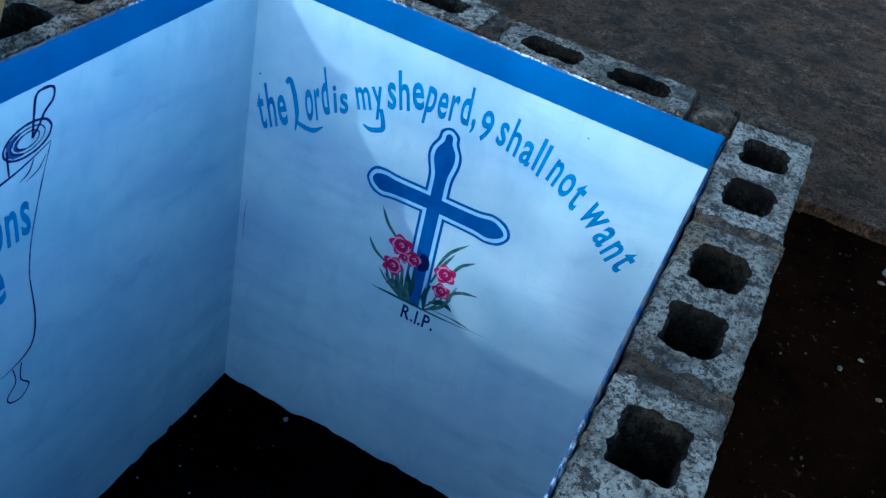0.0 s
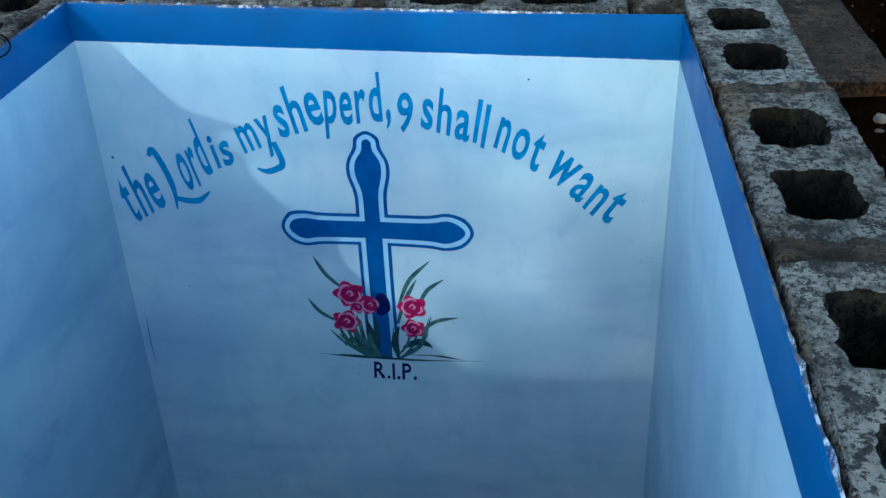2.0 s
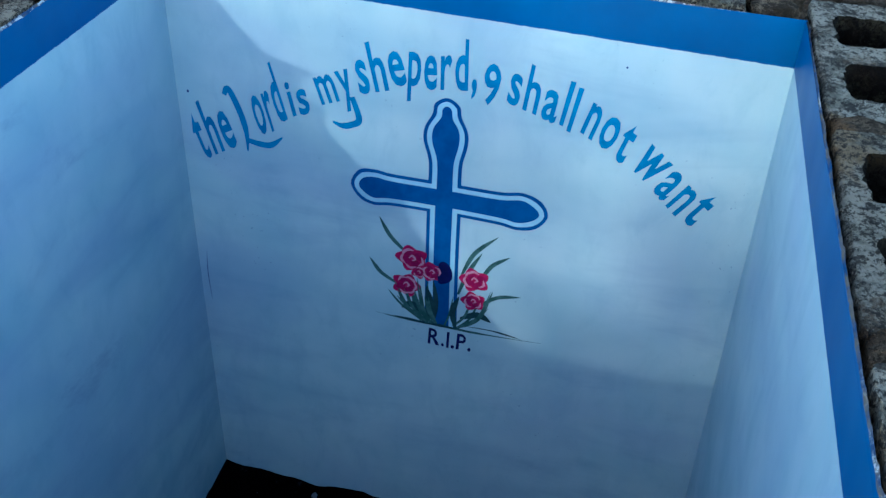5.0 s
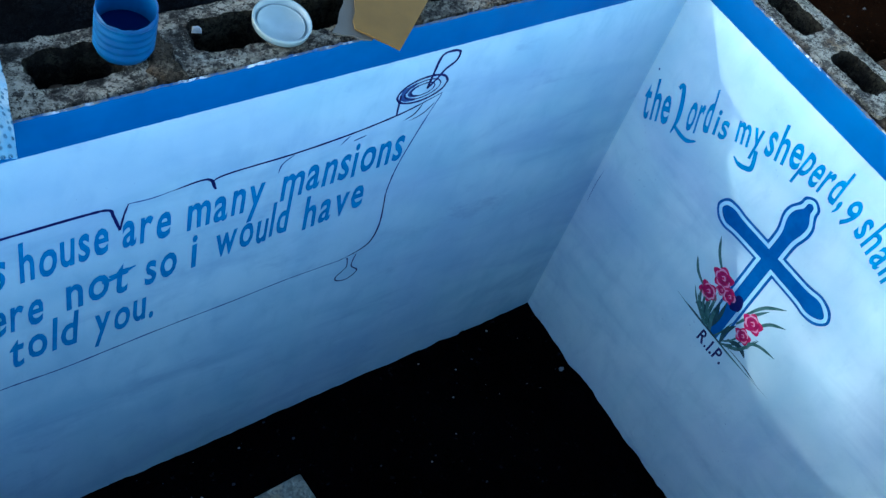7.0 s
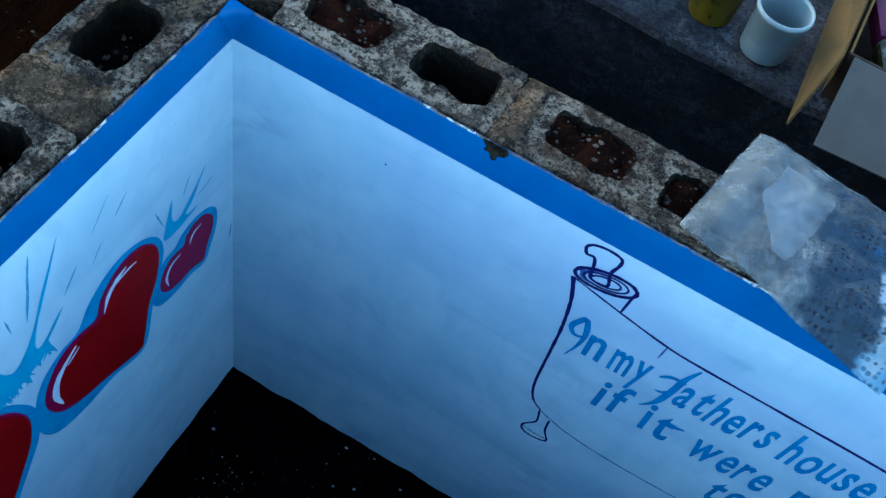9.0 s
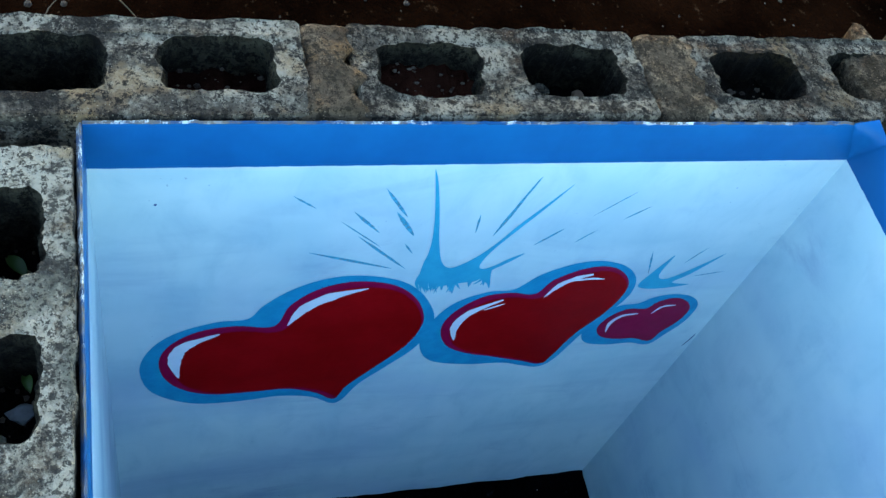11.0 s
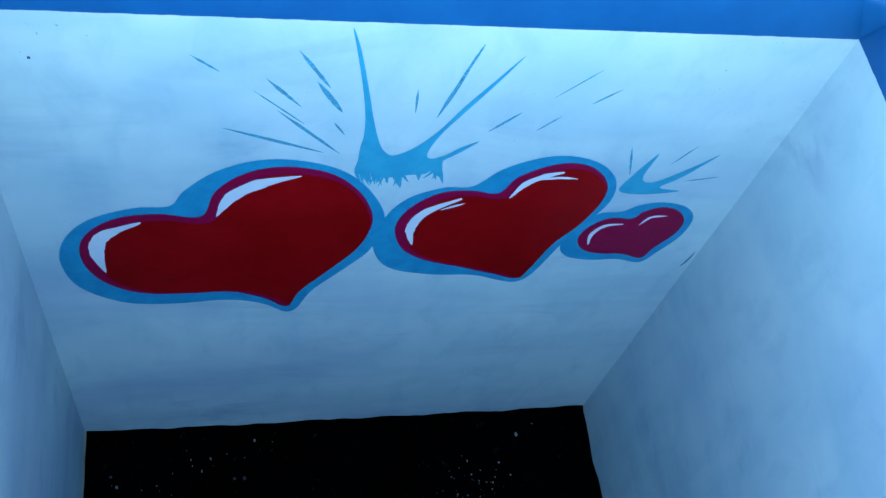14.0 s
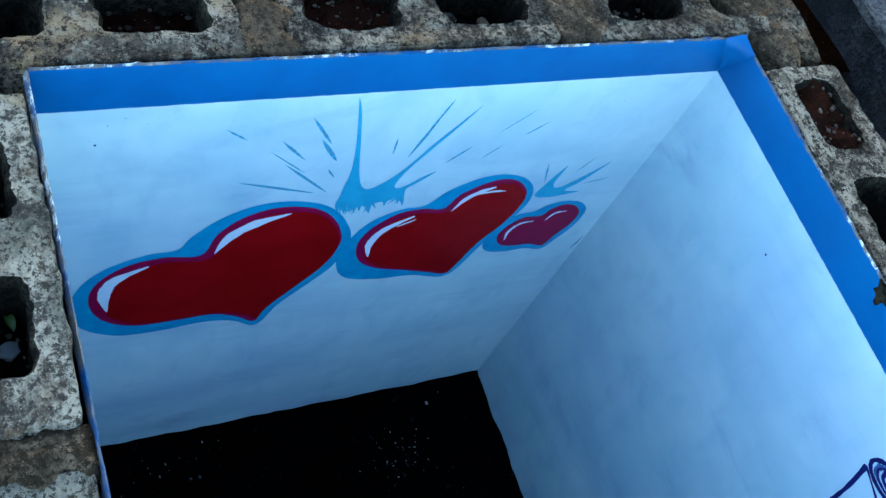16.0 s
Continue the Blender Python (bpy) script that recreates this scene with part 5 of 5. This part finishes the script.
def stone(x, y, z, r, material, name, label, seed):
    bm = bmesh.new()
    bmesh.ops.create_icosphere(bm, subdivisions=2, radius=1.0)
    for v in bm.verts:
        k = 1 + 0.35 * noise.noise(v.co * 1.6 + Vector((seed, 0, 0)))
        v.co = (v.co.x * r * k * 1.2, v.co.y * r * k * 0.85, v.co.z * r * k * 0.55)
    me = bpy.data.meshes.new(name)
    bm.to_mesh(me)
    bm.free()
    me.materials.append(material)
    ob = new(name, me)
    ob.matrix_basis = pose(x, y, z, 0, 0, seed * 57)
    return tagged(ob, label, "stone")


for i, (x, y, d, r, mt) in enumerate(((-0.083, -0.800, 0.045, 0.013, TAN_STONE), (-0.083, -0.835, 0.046, 0.006, TAN_STONE), (-0.080, -0.372, 0.040, 0.010, TAN_STONE), (-0.095, -0.415, 0.042, 0.008, BLOCK), (-0.062, -0.565, 0.075, 0.012, CLEAN_BLOCK),
                                     (0.140, -1.015, 0.088, 0.013, TAN_STONE), (0.115, -1.000, 0.090, 0.009, CLEAN_BLOCK), (0.270, -1.000, 0.070, 0.011, CHIP), (0.300, -1.020, 0.070, 0.010, CLEAN_BLOCK), (0.255, -1.030, 0.070, 0.012, CLEAN_BLOCK), (0.315, -0.995, 0.070, 0.013, CLEAN_BLOCK),
                                     (0.296, 0.078, 0.052, 0.013, TAN_STONE), (1.070, 0.095, 0.060, 0.011, TAN_STONE), (1.085, 0.065, 0.060, 0.012, CLEAN_BLOCK))):
    stone(x, y, TOP - d, r, mt, "stone", "small loose stone lying in a block's open cell", i + 1.0)


for i, (x, y, r, mt) in enumerate(((2.515, -1.312, 0.021, PALE_STONE), (2.560, -1.352, 0.012, PALE_STONE), (2.475, -1.300, 0.009, TAN_STONE), (2.380, -1.475, 0.022, PALE_STONE), (2.400, -1.400, 0.010, TAN_STONE), (2.190, -1.372, 0.034, FILL_DARK),
                                   (2.330, -1.360, 0.008, PALE_STONE), (2.300, -1.440, 0.009, TAN_STONE), (2.215, -1.290, 0.007, PALE_STONE), (2.130, -1.330, 0.008, TAN_STONE), (2.060, -1.230, 0.007, PALE_STONE))):
    r *= 0.75
    stone(x, y, ground_z(x, y) + r * 0.1, r, mt, "stone", "pale stone lying on the dark dirt" if mt is PALE_STONE else "dull stone lying on the dark dirt", i + 31.0)


def leaf(x, y, z, length, turn, label, material):
    verts, faces = [], []
    for i in range(7):
        s = i / 6
        w = length * 0.24 * math.sin(math.pi * min(1, s * 0.93 + 0.05)) ** 0.8
        for k in (-1, 0, 1):
            verts.append((length * (s - 0.5), k * w, 0.006 * math.sin(math.pi * s) + abs(k) * 0.004))
    for i in range(6):
        for k in range(2):
            a = i * 3 + k
            faces.append((a, a + 3, a + 4, a + 1))
    ob = new("fallen_leaf", mesh_of("fallen_leaf", verts, faces, material, None, True))
    ob.matrix_basis = pose(x, y, z, 0, 6, turn)
    return tagged(ob, label, "leaf")


leaf(0.105, -1.010, TOP - 0.085, 0.030, 40, "small green leaf fallen into a block's cell", LEAF)
leaf(0.245, -0.995, TOP - 0.062, 0.020, 15, "tiny yellow-green leaf fallen into a block's cell", LEAF)


def grass_stem(points, label, depth=0.0016, material=None):
    cu = bpy.data.curves.new("dry_stem", "CURVE")
    cu.dimensions, cu.bevel_depth, cu.bevel_resolution = "3D", depth, 2
    sp = cu.splines.new("POLY")
    line = spline(points, False, 8)
    sp.points.add(len(line) - 1)
    for pt, p in zip(sp.points, line):
        pt.co = (*p, 1)
    cu.materials.append(material or DRY)
    return tagged(new("dry_stem", cu), label, "stem")


grass_stem([(-0.36, -1.02, 0.845), (-0.42, -1.00, 0.90), (-0.47, -0.94, 0.90), (-0.44, -0.88, 0.86), (-0.38, -0.87, 0.845)], "curled dry grass stem on the dirt", 0.0009, TAN_STONE)
grass_stem([(2.10, 0.030, TOP - 0.004), (2.085, 0.006, TOP + 0.006), (2.076, -0.008, 1.134), (2.060, -0.010, 1.127), (2.022, -0.008, 1.129), (1.988, -0.002, 1.136), (1.965, 0.018, TOP - 0.006)], "thin dark curled stem hanging over the wall's blue edge", 0.0012, FILL_DARK)


def weed(x, y, seed):
    """A small leafy weed."""
    q = random.Random(seed)
    ob = thing("weed", pose(x, y, ground_z(x, y)), "small green weed growing in the dark dirt", "plant")
    verts, faces = [], []
    for k in range(9):
        a, h = q.random() * 6.28, q.uniform(0.02, 0.09)
        base, tip = Vector((0, 0, h * 0.6)), Vector((math.cos(a), math.sin(a), 0)) * q.uniform(0.05, 0.10) + Vector((0, 0, h))
        side = Vector((-math.sin(a), math.cos(a), 0)) * q.uniform(0.014, 0.024)
        mid, n = (base + tip) / 2 + Vector((0, 0, 0.012)), len(verts)
        verts += [base, mid - side, mid, mid + side, tip]
        faces += [(n, n + 1, n + 2), (n, n + 2, n + 3), (n + 1, n + 4, n + 2), (n + 2, n + 4, n + 3)]
    put_part("leaves", mesh_of("leaves", verts, faces, LEAF, None, True), ob)
    v, f = limb([(0, 0, -0.01), (0.004, 0.002, 0.03), (0.0, 0.004, 0.055)], 0.004, 0.002, 6)
    put_part("stem", mesh_of("stem", v, f, LEAF, None, True), ob)


weed(3.47, -1.675, 3)
weed(3.40, -1.735, 8)


# ---------------------------------------------------------------- loose blocks on the vault floor
def loose_block(m, label):
    me = hollow_block(0.385, 0.142, 0.19, [(-0.088, 0.066, 0.044), (0.088, 0.066, 0.044)], 77.0, 0.0018).copy()
    me.materials.clear()
    me.materials.append(CLEAN_BLOCK)
    ob = new("concrete_block", me)
    ob.matrix_basis = m
    return tagged(ob, label, "block", "loose blocks on the floor")


loose_block(pose(1.245, -0.415, 0.073 + 0.006, 90, 0, 3) , "grey hollow concrete block lying on its side on the floor")
loose_block(pose(1.312, -0.475, 0.197, 0, 0, 13), "grey hollow concrete block standing with its cells open")


# ---------------------------------------------------------------- paint pots and carton on the plinth
def pot(name, x, y, r, h, wall_mat, inside, label, level=0.75, extra=None):
    ob = thing(name, pose(x, y, 0.954), label, "paint pot", "paint pots on the plinth")
    turned("body", [(0.0, 0.0), (r * 0.86, 0.0), (r * 0.90, 0.004), (r * 0.985, h * 0.90), (r * 1.05, h * 0.905), (r * 1.06, h * 0.95), (r * 1.03, h), (r * 0.97, h), (r * 0.95, h * 0.93), (r * 0.86, h * 0.06)], wall_mat, ob)
    turned("paint", [(0.0, h * level), (r * 0.94, h * level)], inside, ob, "paint left in the pot")
    if extra:
        extra(ob, r, h)
    return ob


def wrap(name, ob, r, h, a0, a1, z0, z1, material, lift, label=""):
    """A label bent round a pot's body."""
    n, verts, faces = 16, [], []
    for j, z in enumerate((z0, z1)):
        k = r * (0.90 + 0.085 * z / 0.90) + lift
        for i in range(n + 1):
            a = a0 + (a1 - a0) * i / n
            verts.append((k * math.cos(a), k * math.sin(a), h * z))
    for i in range(n):
        faces.append((i, i + 1, n + 2 + i, n + 1 + i))
    return put_part(name, mesh_of(name, verts, faces, material, None, True), ob, label)


def fish_label(ob, r, h):
    wrap("label", ob, r, h, -math.pi, math.pi, 0.08, 0.80, LABEL_BLUE, 0.0008, "blue wrap-round label")
    wrap("label_band", ob, r, h, -math.pi, math.pi, 0.70, 0.78, WHITE_PLASTIC, 0.0014, "white band of the label")
    wrap("label_mark", ob, r, h, -2.0, -1.0, 0.20, 0.44, LABEL_RED, 0.0014, "red patch on the label")
    wrap("label_bar", ob, r, h, -1.8, -1.2, 0.52, 0.60, WHITE_PLASTIC, 0.0014, "pale bar of small print")
    for a in (-2.3, -1.1, 0.3):
        wrap("drip", ob, r, h, a, a + 0.10, 0.45, 0.90, BLUE_PAINT_IN, 0.0018, "dark paint drip")


pot("white_paint_pot", 0.668, 0.630, 0.048, 0.098, WHITE_PLASTIC, WHITE_PLASTIC, "open white plastic paint pot on the plinth", 0.35)
pot("yellow_paint_pot", 0.556, 0.656, 0.046, 0.088, YELLOW_POT, GREY_PAINT_IN, "yellow paint pot spattered with dark drops, holding grey-blue paint", 0.80)
pot("labelled_paint_pot", 0.395, 0.672, 0.054, 0.112, WHITE_PLASTIC, BLUE_PLASTIC, "white paint pot with a blue label and paint drips", 0.85, fish_label)
pot("red_cup", 0.240, 0.640, 0.040, 0.075, RED_POT, RED_POT, "small glossy red plastic cup on the plinth", 0.7)


def flap(name, a, b, c, d, material, parent, label=""):
    """A cardboard panel through four corners, 4 mm thick."""
    p = [Vector(v) for v in (a, b, c, d)]
    n = (p[1] - p[0]).cross(p[3] - p[0]).normalized() * 0.004
    verts = p + [v + n for v in p]
    faces = [(0, 1, 2, 3), (7, 6, 5, 4), (0, 4, 5, 1), (1, 5, 6, 2), (2, 6, 7, 3), (3, 7, 4, 0)]
    return put_part(name, mesh_of(name, verts, faces, material), parent, label)


def carton():
    ob = thing("carton", Matrix(), "open brown cardboard carton with folded-out flaps on the plinth", "carton")
    x0, x1, y0, y1, z0, z1 = 0.790, 1.345, 0.596, 0.960, 0.954, 1.056
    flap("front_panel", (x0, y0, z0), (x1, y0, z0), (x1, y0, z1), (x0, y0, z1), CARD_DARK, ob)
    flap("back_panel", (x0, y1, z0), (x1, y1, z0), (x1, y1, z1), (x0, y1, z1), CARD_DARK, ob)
    flap("side_panel", (x0, y0, z0), (x0, y1, z0), (x0, y1, z1), (x0, y0, z1), CARD, ob)
    flap("side_panel", (x1, y0, z0), (x1, y1, z0), (x1, y1, z1), (x1, y0, z1), CARD, ob)
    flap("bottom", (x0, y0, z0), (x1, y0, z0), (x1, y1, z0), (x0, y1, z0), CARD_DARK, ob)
    flap("front_flap", (x0 + 0.01, y0 - 0.006, z1), (x1, y0 - 0.006, z1), (x1 + 0.025, 0.456, 1.000), (x0 + 0.015, 0.424, 1.000), CARD_GREY, ob, "grey printed inside of a flap")
    flap("side_flap", (x0 - 0.006, y0 - 0.02, z1), (x0 - 0.006, y1, z1), (x0 - 0.060, y1, 1.03), (x0 - 0.034, 0.436, 1.00), CARD_DULL, ob)
    bag = tagged(new("printed_packet", None), "shiny pink and green printed packet lying in the carton", "packet")
    bag.matrix_basis = pose(0.91, 0.74, z0 + 0.075, 12, -10, 25)
    for name, mt, h0, h1 in (("pink_half", LABEL_PINK, 0.0, 0.10), ("green_half", LABEL_GREEN, -0.12, 0.0)):
        bm = box(-0.09, 0.09, h0, h1, -0.03, 0.02, 0.012)
        for v in bm.verts:
            v.co.z += 0.008 * noise.noise(v.co * 30)
        part(name, bm, mt, bag)
    wrapbar = box(-0.05, 0.05, 0.03, 0.07, 0.019, 0.023)
    part("print_panel", wrapbar, GREY_PAINT_IN, bag, "pale panel of unreadable print")


carton()


# ---------------------------------------------------------------- small marks on the plaster
def mark(face, parent, u, v, r, name="paint_speck"):
    painted(name, [shape([(u + r * math.cos(a), v + r * 1.2 * math.sin(a)) for a in (0, 1.2, 2.4, 3.7, 5.0)], 3)], face, 0.0008, INK_THIN, parent)


painted("mortar_spill", [shape([(0.392, 1.137), (0.398, 1.126), (0.396, 1.118), (0.405, 1.116), (0.409, 1.107), (0.416, 1.108), (0.417, 1.118), (0.426, 1.122), (0.428, 1.137)], 3)], FN, 0.0016, CELL, N, "dark mortar spilt over the blue band")
mark(FW, W, -0.875, 1.009, 0.0018)
mark(FN, N, 0.265, 0.980, 0.0018)
mark(FE, E, 0.711, 1.017, 0.0015)
mark(FE, E, 0.020, 0.870, 0.0022)
painted("scratch", [stroke([(-0.006, 0.603), (-0.009, 0.580), (-0.014, 0.560)], 0.003, (0.3, 0.3), 4)], FW, 0.0009, INK_THIN, W)
painted("scratch", [stroke([(0.016, 0.44), (0.014, 0.50), (0.017, 0.55)], 0.0014, (0.3, 0.3), 4)], FE, 0.0009, INK_THIN, E)


# ---------------------------------------------------------------- the unseen trees that shade the vault
def shade_tree(m, label, crown, clumps, leaves, seed):
    """crown: its middle from the trunk's foot, and its half sizes."""
    q = random.Random(seed)
    tree = thing("tree", m, label, "tree", "trees that shade the vault")
    fork = crown[2] - crown[5] * 1.2
    v, f = limb([(0, 0, -0.1), (0.1, -0.05, fork * 0.45), (-0.1, 0.1, fork * 0.8), (0.1, 0.0, fork * 1.15)], 0.26, 0.13, 12)
    put_part("trunk", mesh_of("trunk", v, f, BARK, None, True), tree)
    verts, faces = [], []
    for c in range(clumps):
        a, r = q.random() * 6.283, math.sqrt(q.random())
        c0 = Vector((crown[0] + crown[3] * r * math.cos(a), crown[1] + crown[4] * r * math.sin(a), crown[2] + crown[5] * q.uniform(-0.9, 1.4) * (1.15 - r * r)))
        if c % 28 == 0:
            lv, lf = limb([(0, 0, fork * q.uniform(0.75, 1.1)), (c0.x * 0.45, c0.y * 0.45, fork * 1.2), tuple(c0)], 0.09, 0.015, 7)
            put_part("limb", mesh_of("limb", lv, lf, BARK, None, True), tree)
        for k in range(leaves):
            p = c0 + Vector((q.gauss(0, 0.24), q.gauss(0, 0.24), q.gauss(0, 0.14)))
            u = Vector((q.gauss(0, 1), q.gauss(0, 1), q.gauss(0, 0.45))).normalized()
            w = u.cross(Vector((q.gauss(0, 0.5), q.gauss(0, 0.5), 1))).normalized()
            h = 0.055 + 0.035 * q.random()
            base = len(verts)
            verts += [p - u * h, p + w * h * 0.45, p + u * h * 1.1, p - w * h * 0.45]
            faces.append((base, base + 1, base + 2, base + 3))
    put_part("crown", mesh_of("crown", verts, faces, CROWN_LEAF), tree)


# Out of view: this crown is added overhead to darken the lower walls.
shade_tree(pose(-3.6, 3.6, GROUND), "unseen broad leafy tree added to dim the sky over the vault", (3.4, -3.4, 6.0, 4.6, 4.4, 1.0), 300, 46, 21)
shade_tree(pose(-10.0, 2.6, GROUND), "leafy tree standing between the vault and the low sun", (0.0, 0.2, 3.7, 2.6, 2.8, 1.5), 120, 110, 7)
